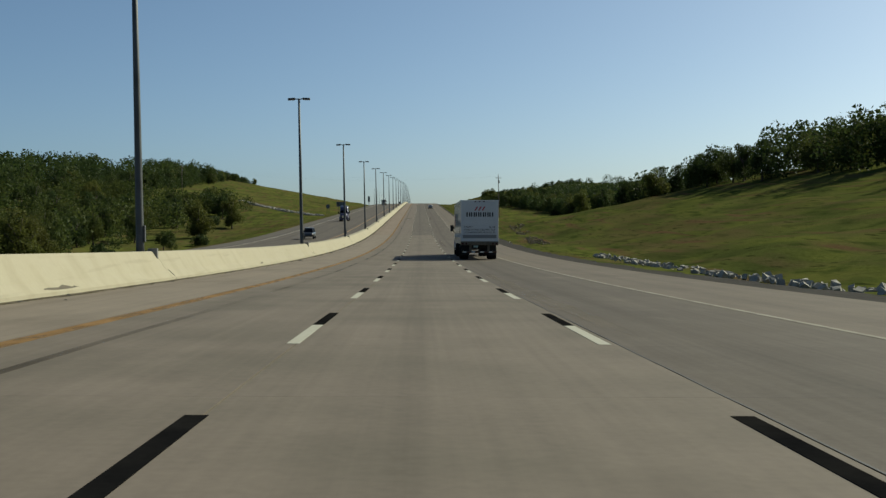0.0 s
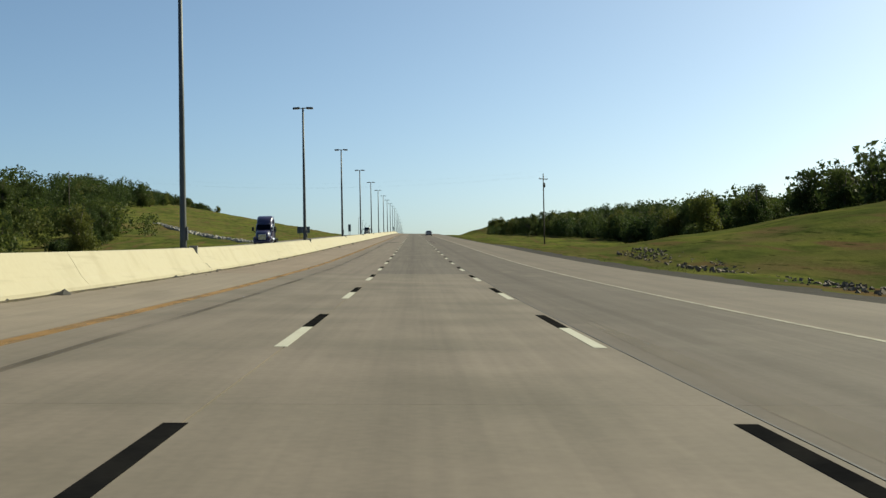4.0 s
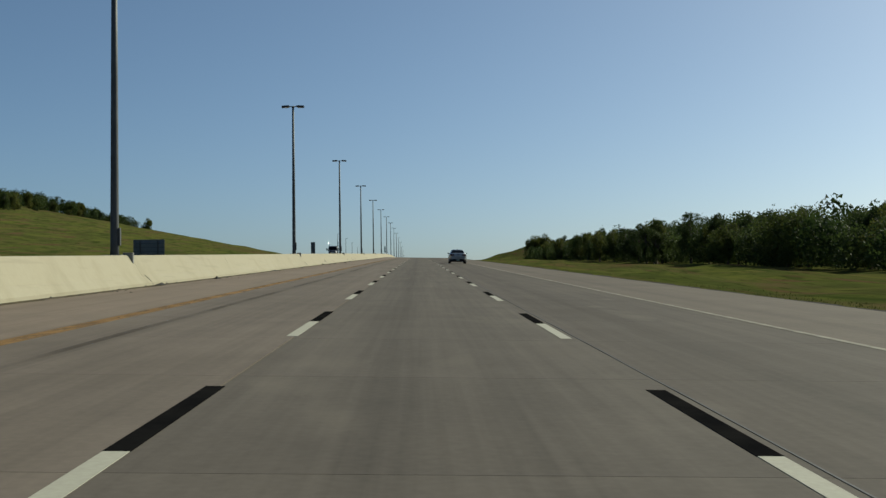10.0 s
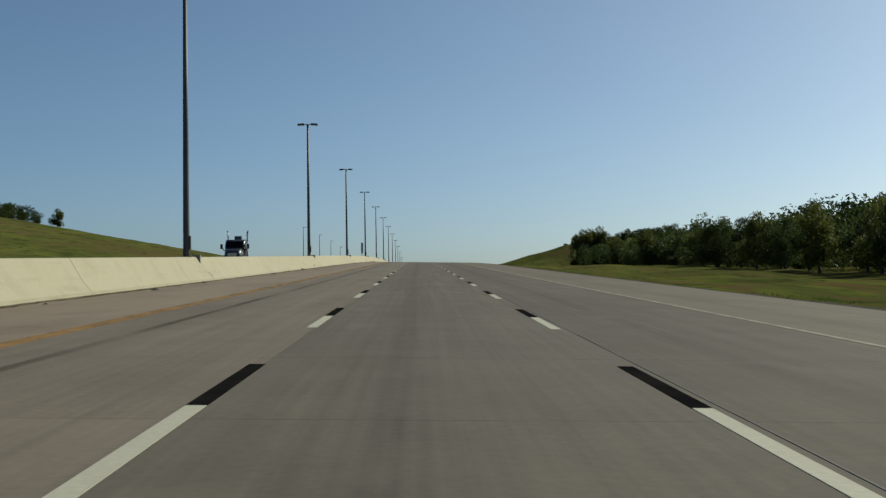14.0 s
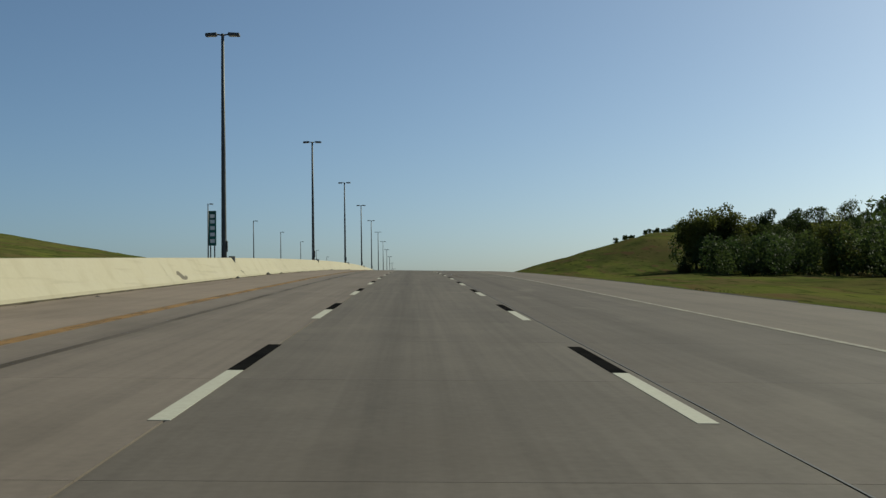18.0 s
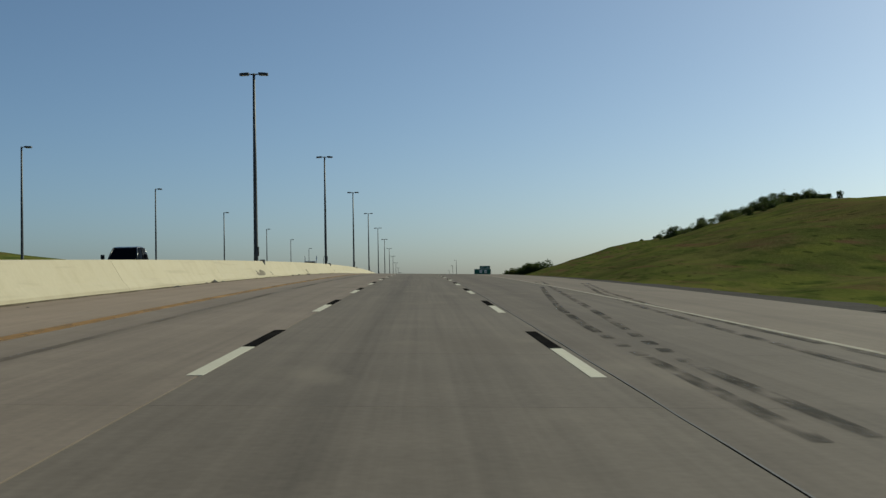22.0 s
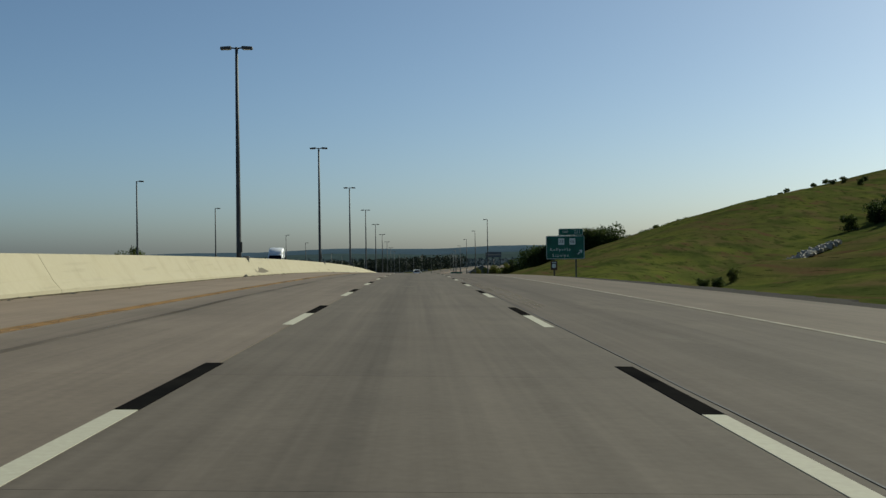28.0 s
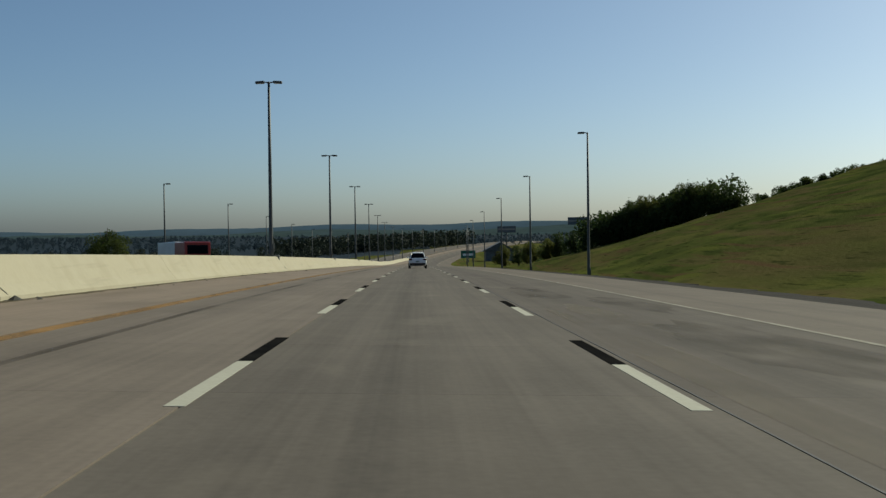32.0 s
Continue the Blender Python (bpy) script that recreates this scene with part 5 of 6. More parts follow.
def silver_sedan():
    """A full-size saloon: lofted lower body, a painted shell for the cabin with flush panes, rounded roof."""
    c = thing("silver_sedan", pose(0, 0, 0), "silver four-door saloon car in the outer lane", "car")
    st = [(-2.585, 0.66, 0.50, 1.03), (-2.575, 0.72, 0.47, 1.085), (-2.545, 0.765, 0.45, 1.12), (-2.46, 0.81, 0.44, 1.145), (-2.32, 0.855, 0.44, 1.155), (-2.10, 0.90, 0.43, 1.155), (-1.85, 0.935, 0.30, 1.145),
          (-1.45, 0.962, 0.22, 1.13), (-0.9, 0.965, 0.20, 1.10), (0.2, 0.965, 0.20, 1.07), (1.0, 0.962, 0.20, 1.05), (1.45, 0.955, 0.22, 1.01), (1.9, 0.935, 0.24, 0.95), (2.25, 0.89, 0.26, 0.87), (2.46, 0.80, 0.28, 0.77), (2.56, 0.64, 0.34, 0.64)]
    rings = []
    for y, w, zb, zt in st:
        h = zt - zb
        half = [(w * 0.84, zb), (w * 0.955, zb + h * 0.05), (w * 0.985, zb + h * 0.18), (w * 0.978, zb + h * 0.34), (w * 0.995, zb + h * 0.52), (w, zb + h * 0.64), (w * 0.988, zb + h * 0.76),
                (w * 0.965, zb + h * 0.865), (w * 0.93, zb + h * 0.935), (w * 0.875, zb + h * 0.98), (w * 0.6, zb + h * 1.0), (w * 0.2, zb + h * 1.01)]
        rings.append([(x, y, z) for x, z in half] + [(-x, y, z) for x, z in half[::-1]])
    part("body", ring_loft("body", rings, SILVER), c)
    power = 4.6

    def shell(f):
        """Half width, middle, half length, rear and front height of the cabin's outline at the share f of its height."""
        yr, yf = -2.02 + 1.02 * f ** 1.15, 1.24 - 0.92 * f ** 1.1
        return 0.855 - 0.215 * f ** 1.25, (yr + yf) / 2, (yf - yr) / 2, 1.12 + 0.34 * f, 1.03 + 0.43 * f

    def at_side(f, q, side, out=0.0):
        w, m, half, zr, zf = shell(f)
        k = (q + 1) / 2
        return (side * ((w + out) * (1 - abs(q) ** power) ** (1 / power)), m + half * q, zr + (zf - zr) * k + 0.03 * math.sin(k * math.pi) * f)

    def at_end(f, u, end, out=0.0):
        w, m, half, zr, zf = shell(f)
        return (w * u, m + end * (half + out) * (1 - abs(u) ** power) ** (1 / power), (zr if end < 0 else zf) + out * 0.6)

    levels = [k / 7 for k in range(8)]
    turns = [(k + 0.5) * math.tau / 48 for k in range(48)]
    rings = []
    for f in levels:
        w, m, half, zr, zf = shell(f)
        loop = []
        for a in turns:
            cx, cy = math.cos(a), math.sin(a)
            px, py = math.copysign(abs(cx) ** (2 / power), cx), math.copysign(abs(cy) ** (2 / power), cy)
            k = (py + 1) / 2
            loop.append((w * px, m + half * py, zr + (zf - zr) * k + 0.03 * math.sin(k * math.pi) * f))
        rings.append(loop)
    w, m, half, zr, zf = shell(1.0)
    for wide, up in ((0.965, 0.028), (0.86, 0.052), (0.66, 0.068), (0.4, 0.078), (0.1, 0.082)):
        loop = []
        for a in turns:
            cx, cy = math.cos(a), math.sin(a)
            px, py = math.copysign(abs(cx) ** (2 / power), cx), math.copysign(abs(cy) ** (2 / power), cy)
            loop.append((w * px * wide, m + half * py * (0.35 + 0.65 * wide), 1.46 + up + 0.012 * (1 - py * py)))
        rings.append(loop)
    part("cabin_shell", ring_loft("cabin_shell", rings, SILVER), c)

    def pane(name, at, f0, f1, a0, a1, n=9):
        verts = [at(f0 + (f1 - f0) * i / 5, a0(i / 5) + (a1(i / 5) - a0(i / 5)) * k / (n - 1)) for i in range(6) for k in range(n)]
        faces = [(i * n + k, i * n + k + 1, (i + 1) * n + k + 1, (i + 1) * n + k) for i in range(5) for k in range(n - 1)]
        return part(name, mesh(name, verts, faces, GLASS, True), c)

    pane("rear_window", lambda f, u: at_end(f, u, -1, 0.012), 0.04, 0.97, lambda g: -0.85, lambda g: 0.85, 15)
    pane("windscreen", lambda f, u: at_end(f, u, 1, 0.012), 0.06, 0.97, lambda g: -0.84, lambda g: 0.84, 15)
    for sx in (-1, 1):
        side = lambda f, q, sx=sx: at_side(f, q, sx, 0.012)
        pane("side_window", side, 0.10, 0.88, lambda g: -0.50 + 0.05 * g, lambda g: -0.385 + 0.0 * g, 4)
        pane("side_window", side, 0.08, 0.90, lambda g: -0.37, lambda g: 0.05 - 0.03 * g)
        pane("side_window", side, 0.06, 0.90, lambda g: 0.09 - 0.03 * g, lambda g: 0.74 - 0.06 * g)
        line = [at_side(0.045, -0.54 + 1.3 * k / 10, sx, 0.016) for k in range(11)]
        part("window_trim", tube("window_trim", line, [0.012] * 11, CHROME, 6), c)
        for q in (-0.56, 0.07, 0.80):
            y = at_side(0.05, q, sx, 0.0)[1]
            part("door_seam", tube("door_seam", [(sx * 0.905, y, 1.075), (sx * 0.957, y - 0.01, 0.86), (sx * 0.962, y, 0.62), (sx * 0.945, y + 0.03, 0.34)], [0.006] * 4, DARK_TRIM, 5), c)
        for y in (-1.45, 1.42):
            part("wheel_well", tube("wheel_well", [(sx * 0.80, y, 0.36), (sx * (0.928 if y < 0 else 0.945), y, 0.36)], [0.41, 0.40], DARK_TRIM, 26), c)
            wheel(c, sx * 0.832, y, 0.345, 0.225, spokes=16, rim_share=0.72)
        corner = ((0.60, 0.66, 0.72, 0.765, 0.81, 0.845), (-2.588, -2.585, -2.572, -2.540, -2.455, -2.34))

        def lens(x0, x1, z0, z1, slant, proud):
            """A lamp glass wrapped round the corner, its inner end slanting."""
            rings = []
            for k in range(9):
                f = k / 8
                ring = []
                for z, deep in ((z0, 0.0), (z0, 0.03), (z1, 0.03), (z1, 0.0)):
                    x = x0 + (x1 - x0) * f + slant * (z - z0) / (z1 - z0) * (1 - f)
                    ring.append((sx * (x + proud * 0.5 * f), float(np.interp(x, *corner)) - proud + deep, z))
                rings.append(ring)
            return rings

        lamp = part("tail_light", ring_loft("tail_light", lens(0.39, 0.835, 0.865, 1.05, 0.12, 0.020), TAIL, False), c, label="dark red tail light cluster")
        for z, a, b in ((0.912, 0.47, 0.63), (1.0, 0.53, 0.66)):
            part("clear_lens", ring_loft("clear_lens", lens(a, b, z - 0.024, z + 0.024, 0.03, 0.028), CLEAR, False), lamp)
        part("boot_seam", tube("boot_seam", [(sx * 0.62, -2.588, 0.885), (sx * 0.56, -2.592, 0.78), (sx * 0.50, -2.592, 0.71)], [0.007] * 3, DARK_TRIM, 6), c)
        arm = part("mirror_foot", tube("mirror_foot", [(sx * 0.86, 0.72, 1.08), (sx * 0.97, 0.74, 1.10)], [0.035, 0.03], DARK_TRIM, 8), c)
        bm = add_box(bmesh.new(), 0.93, 1.08, 0.66, 0.78, 1.06, 1.18, 0.04, 2)
        for v in bm.verts:
            v.co.x *= sx
        part("mirror", from_bm("mirror", bm, DARK_TRIM), c)
        for y in (-0.78, 0.32):
            part("door_handle", box("door_handle", sx * 0.958 - 0.022, sx * 0.958 + 0.022, y - 0.11, y + 0.11, 0.885, 0.92, CHROME, 0.01), c)
        part("sill", box("sill", sx * 0.925 - 0.03, sx * 0.925 + 0.03, -1.0, 1.0, 0.18, 0.28, DARK_TRIM, 0.01), c)
    rings = []
    for k in range(15):
        x = -0.90 + 1.80 * k / 14
        a = abs(x)
        back = float(np.interp(a, (0.0, 0.55, 0.68, 0.77, 0.85, 0.90), (-2.605, -2.602, -2.59, -2.54, -2.38, -2.12)))
        crown_z = 0.52 - 0.02 * step(0.40, 0.48, a) - 0.06 * step(0.52, 0.75, a) + 0.06 * step(0.78, 0.92, a)
        rings.append([(x, back + 0.3, 0.20), (x, back + 0.07, 0.195), (x, back + 0.01, 0.25), (x, back, 0.36), (x, back + 0.012, crown_z - 0.01), (x, back + 0.05, crown_z), (x, back + 0.3, crown_z)])
    part("bumper_valance", ring_loft("bumper_valance", rings, DARK_TRIM), c)
    plate = part("number_plate", box("number_plate", -0.16, 0.16, -2.635, -2.61, 0.335, 0.49, PLATE, 0.008), c)
    for x in (-0.085, 0.075):
        part("bar", box("bar", x - 0.05, x + 0.05, -2.640, -2.633, 0.38, 0.445, SLATE), plate)
    part("plate_recess", box("plate_recess", -0.20, 0.20, -2.616, -2.57, 0.31, 0.515, DARK_TRIM, 0.02), c)
    part("chrome_strip", box("chrome_strip", -0.42, 0.42, -2.604, -2.56, 0.975, 0.99, CHROME, 0.005), c)
    part("badge", tube("badge", [(0, 0, 0), (0, 0.02, 0)], [0.085, 0.09], BLUE_BADGE, 16), c, Matrix.Translation((0, -2.612, 0.985)) @ Matrix.Diagonal((1, 1, 0.42, 1)))
    part("boot_gap", box("boot_gap", -0.50, 0.50, -2.598, -2.56, 0.70, 0.713, DARK_TRIM), c)
    part("antenna_fin", box("antenna_fin", -0.03, 0.03, -0.82, -0.66, 1.52, 1.575, DARK_TRIM, 0.015), c)
    part("brake_light", box("brake_light", -0.16, 0.16, -1.08, -1.05, 1.425, 1.445, TAIL), c)
    s = 489.75
    m = lay(s, 2)
    m.translation.x = 4.17
    m.translation.z -= SLOPE * 4.12
    c.matrix_basis = m @ Matrix.Rotation(math.atan(SLOPE), 4, "Y")


silver_sedan()


def white_crossover():
    st = [(-2.3, 0.78, 0.45, 0.95), (-2.25, 0.86, 0.36, 1.05), (-2.0, 0.91, 0.28, 1.08), (-1.0, 0.93, 0.24, 1.07), (0.5, 0.93, 0.24, 1.04), (1.3, 0.92, 0.25, 1.0),
          (1.9, 0.88, 0.28, 0.92), (2.2, 0.78, 0.34, 0.8), (2.3, 0.6, 0.42, 0.7)]
    c = car("white_crossover", "white crossover car ahead in the middle lane", "car", WHITE_CAR, st, (-2.12, -1.8, 0.2, 1.15, 1.05, 1.62, 0.84, 0.64), ((-1.35, 0.35, 0.23), (1.35, 0.35, 0.23)))
    for sx in (-1, 1):
        part("tail_light", box("tail_light", sx * 0.72 - 0.16, sx * 0.72 + 0.16, -2.33, -2.2, 0.84, 1.0, TAIL, 0.03), c)
        part("mirror", box("mirror", sx * 1.0 - 0.09, sx * 1.0 + 0.09, 0.7, 0.82, 1.05, 1.2, WHITE_CAR, 0.03), c)
    part("bumper", box("bumper", -0.8, 0.8, -2.34, -2.2, 0.36, 0.55, DARK_TRIM, 0.04), c)
    plate = part("number_plate", box("number_plate", -0.16, 0.16, -2.355, -2.33, 0.66, 0.78, PLATE), c)
    s = 1269.0
    m = lay(s, 2)
    m.translation.x, m.translation.z = -0.05, m.translation.z + 0.005
    c.matrix_basis = m


white_crossover()


def place_oncoming(c, x, s):
    """Set a vehicle on the far carriageway, coming towards us."""
    z0, z1 = rz(s), rz(s - 3)
    c.matrix_basis = Matrix.Translation((x, s, z0 + 0.355 + 0.0135 * x)) @ Matrix.Rotation(math.atan2(z0 - z1, 3), 4, "X") @ Matrix.Rotation(math.pi, 4, "Z")


def pickup():
    st = [(-2.9, 0.9, 0.55, 1.1), (-2.8, 0.97, 0.45, 1.15), (-1.0, 1.0, 0.4, 1.16), (0.8, 1.0, 0.4, 1.16), (2.2, 0.98, 0.42, 1.14), (2.75, 0.92, 0.45, 1.05), (2.85, 0.8, 0.5, 0.95)]
    c = car("pickup_truck", "black pickup truck on the far carriageway", "truck", BLACK_CAR, st, (-1.1, -0.85, 0.55, 1.15, 1.13, 1.85, 0.9, 0.72), ((-1.75, 0.4, 0.28), (1.9, 0.4, 0.28)))
    for sx in (-1, 1):
        part("headlight", box("headlight", sx * 0.74 - 0.17, sx * 0.74 + 0.17, 2.78, 2.9, 0.82, 1.0, CLEAR, 0.03), c)
        part("mirror", box("mirror", sx * 1.13 - 0.1, sx * 1.13 + 0.1, 0.75, 0.85, 1.2, 1.45, DARK_TRIM, 0.03), c)
    part("grille", box("grille", -0.5, 0.5, 2.82, 2.92, 0.7, 1.0, CHROME, 0.03), c)
    place_oncoming(c, -15.4, 856)


pickup()


def suv(x, s, paint, words):
    st = [(-2.4, 0.85, 0.5, 1.0), (-2.3, 0.92, 0.4, 1.08), (0.8, 0.95, 0.35, 1.06), (1.9, 0.92, 0.38, 1.0), (2.3, 0.82, 0.42, 0.88), (2.4, 0.65, 0.5, 0.75)]
    c = car("suv", words, "car", paint, st, (-2.2, -1.85, 0.35, 1.1, 1.05, 1.72, 0.87, 0.68), ((-1.4, 0.37, 0.24), (1.4, 0.37, 0.24)))
    for sx in (-1, 1):
        part("headlight", box("headlight", sx * 0.66 - 0.15, sx * 0.66 + 0.15, 2.25, 2.38, 0.72, 0.86, CLEAR, 0.03), c)
        part("mirror", box("mirror", sx * 1.02 - 0.08, sx * 1.02 + 0.08, 0.75, 0.85, 1.08, 1.22, DARK_TRIM, 0.03), c)
    place_oncoming(c, x, s)


suv(-17.6, 177, BLACK_CAR, "black sport utility car on the far carriageway")
suv(-21.0, 1042, BLACK_CAR, "dark sport utility car far off on the oncoming lanes")


def side_text(parent, text, size, y, z, x, material):
    m = Matrix.Translation((x, y, z)) @ Matrix.Rotation(radians(-90), 4, "Z") @ UPRIGHT
    for one in each_letter(letters(text, size, material, "LEFT")):
        part("letter", one, parent, m)


def trailer(parent, x0, x1, y0, y1, z0, z1, skin):
    """A box trailer with rails, seams and corner posts; y0 is its rear."""
    t = part("trailer_box", box("trailer_box", x0, x1, y0, y1, z0, z1, skin, 0.03), parent)
    for x, out in ((x0, -1), (x1, 1)):
        part("bottom_rail", box("bottom_rail", x - 0.012, x + 0.012, y0 + 0.01, y1 - 0.01, z0 - 0.01, z0 + 0.24, RAIL, 0.005), t)
        part("top_rail", box("top_rail", x - 0.015, x + 0.015, y0 + 0.01, y1 - 0.01, z1 - 0.14, z1 + 0.01, ALLOY, 0.005), t)
        for k in range(13):
            y = y0 + 0.62 + k * (y1 - y0 - 1.2) / 12
            part("seam", box("seam", x - 0.004, x + 0.004, y - 0.012, y + 0.012, z0 + 0.24, z1 - 0.14, ALLOY), t)
        for k in range(10):
            y = y0 + 0.8 + k * (y1 - y0 - 1.4) / 9
            part("reflector", box("reflector", x - 0.016, x + 0.016, y, y + 0.32, z0 + 0.165, z0 + 0.215, TAIL if k % 2 else SIGN_WHITE), t)
    return t


def tractor(parent, x, y, paint, fairing=True, stacks=False):
    """A conventional truck tractor; y is the back of its cab, x its centre. It faces +y."""
    g = part("frame", box("frame", x - 0.45, x + 0.45, y - 3.4, y + 3.6, 0.75, 1.0, RUST, 0.02), parent)
    rings = []
    for yy, w, zb, zt in ((y, 1.06, 1.15, 2.95), (y + 0.25, 1.10, 1.1, 3.0), (y + 1.55, 1.10, 1.1, 2.98), (y + 1.95, 1.06, 1.1, 2.75), (y + 2.35, 1.02, 1.1, 2.25)):
        half = [(w * 0.95, zb), (w, zb + 0.1), (w, zt - 0.5), (w * 0.96, zt - 0.12), (w * 0.85, zt)]
        rings.append([(x + a, yy, b) for a, b in half] + [(x - a, yy, b) for a, b in half[::-1]])
    cab = part("cab", ring_loft("cab", rings, paint), parent)
    rings = []
    for yy, w, zb, zt in ((y + 2.25, 1.02, 1.05, 2.12), (y + 2.9, 0.98, 1.0, 2.02), (y + 3.5, 0.90, 0.85, 1.88), (y + 3.85, 0.80, 0.75, 1.65), (y + 3.98, 0.66, 0.7, 1.35)):
        half = [(w * 0.9, zb), (w, zb + 0.25), (w * 0.97, zt - 0.3), (w * 0.82, zt - 0.06), (w * 0.5, zt)]
        rings.append([(x + a, yy, b) for a, b in half] + [(x - a, yy, b) for a, b in half[::-1]])
    part("hood", ring_loft("hood", rings, paint), parent)
    part("grille", box("grille", x - 0.5, x + 0.5, y + 3.9, y + 4.03, 0.8, 1.55, CHROME, 0.04), parent)
    part("bumper", box("bumper", x - 1.1, x + 1.1, y + 3.7, y + 4.12, 0.38, 0.72, CHROME if stacks else paint, 0.08, 2), parent)
    part("windscreen", ring_loft("windscreen", [[(x - 0.92, y + 2.37, 2.16), (x + 0.92, y + 2.37, 2.16), (x + 0.9, y + 2.43, 2.16), (x - 0.9, y + 2.43, 2.16)],
                                                [(x - 0.86, y + 1.98, 2.78), (x + 0.86, y + 1.98, 2.78), (x + 0.84, y + 2.04, 2.80), (x - 0.84, y + 2.04, 2.80)]], GLASS, False), parent)
    for sx in (-1, 1):
        e = x + sx * 1.105
        part("side_window", ring_loft("side_window", [[(e, y + 1.0, 2.05), (e, y + 1.95, 2.05), (e - sx * 0.04, y + 1.95, 2.05), (e - sx * 0.04, y + 1.0, 2.05)],
                                                      [(e, y + 1.05, 2.72), (e - sx * 0.03, y + 1.6, 2.72), (e - sx * 0.07, y + 1.6, 2.72), (e - sx * 0.04, y + 1.05, 2.72)]], GLASS, False), parent)
        part("fender", ring_loft("fender", [[(x + sx * a, y + 3.05 + 0.62 * math.cos(t), 0.62 + 0.62 * math.sin(t)) for a in (0.62, 1.2, 1.2, 0.62)][0:2] +
                                            [(x + sx * a, y + 3.05 + 0.56 * math.cos(t), 0.62 + 0.56 * math.sin(t)) for a in (1.2, 0.62)] for t in [k * math.pi / 10 for k in range(11)]], paint, True), parent)
        part("headlight", box("headlight", x + sx * 0.82 - 0.15, x + sx * 0.82 + 0.15, y + 3.62, y + 3.86, 1.02, 1.3, CLEAR, 0.05), parent)
        part("fuel_tank", tube("fuel_tank", [(x + sx * 0.85, y - 0.55, 0.78), (x + sx * 0.85, y - 0.5, 0.78), (x + sx * 0.85, y + 1.0, 0.78), (x + sx * 0.85, y + 1.05, 0.78)], [0.2, 0.32, 0.32, 0.2], CHROME, 14), parent)
        part("step", box("step", x + sx * 1.0 - 0.14, x + sx * 1.0 + 0.14, y + 1.05, y + 2.1, 0.42, 0.52, paint, 0.03), parent)
        part("side_skirt", box("side_skirt", x + sx * 1.06 - 0.06, x + sx * 1.06 + 0.06, y + 1.0, y + 2.25, 0.5, 1.15, paint, 0.03), parent)
        arm = part("mirror_arm", tube("mirror_arm", [(x + sx * 1.05, y + 2.0, 1.8), (x + sx * 1.25, y + 2.12, 1.92), (x + sx * 1.38, y + 2.15, 2.1)], [0.05, 0.04, 0.03], DARK_TRIM, 8), parent)
        part("mirror", box("mirror", x + sx * 1.42 - 0.13, x + sx * 1.42 + 0.13, y + 2.08, y + 2.22, 1.98, 2.5, DARK_TRIM, 0.05, 2), arm)
        part("hood_mirror", box("hood_mirror", x + sx * 1.22 - 0.12, x + sx * 1.22 + 0.12, y + 3.3, y + 3.38, 2.2, 2.4, DARK_TRIM, 0.04, 2), parent)
        part("mirror_stalk", tube("mirror_stalk", [(x + sx * 0.95, y + 3.2, 1.75), (x + sx * 1.18, y + 3.3, 2.2)], [0.03, 0.025], DARK_TRIM, 6), parent)
        wheel(parent, x + sx * 1.04, y + 3.05, 0.51, 0.29, CHROME, 10, rim_share=0.55)
        for yy in (-1.5, -2.8):
            wheel(parent, x + sx * 0.92, y + yy, 0.51, 0.56, ALLOY, 0, rim_share=0.6)
        if stacks:
            part("exhaust_stack", tube("exhaust_stack", [(x + sx * 1.05, y + 0.1, 1.0), (x + sx * 1.05, y + 0.1, 3.6), (x + sx * 1.12, y - 0.1, 3.95)], [0.09, 0.09, 0.09], CHROME, 10), parent)
    if fairing:
        rings = []
        for yy, w, zt in ((y + 0.02, 1.08, 3.95), (y + 0.5, 1.06, 3.9), (y + 1.1, 1.0, 3.6), (y + 1.75, 0.9, 3.1)):
            half = [(w, 2.86), (w, zt - 0.3), (w * 0.93, zt - 0.08), (w * 0.8, zt)]
            rings.append([(x + a, yy, b) for a, b in half] + [(x - a, yy, b) for a, b in half[::-1]])
        part("roof_fairing", ring_loft("roof_fairing", rings, paint), parent)
        for sx in (-1, 1):
            part("side_fairing", box("side_fairing", x + sx * 1.09 - 0.03, x + sx * 1.09 + 0.03, y - 0.42, y + 0.03, 1.0, 3.5, paint, 0.02), parent)
    part("cab_back", box("cab_back", x - 0.9, x + 0.9, y - 0.08, y - 0.002, 1.2, 2.9, DARK_TRIM, 0.03), parent)
    part("aerial", tube("aerial", [(x - 1.15, y + 1.3, 2.7), (x - 1.17, y + 1.25, 4.0)], [0.012, 0.006], DARK_TRIM, 5), parent)


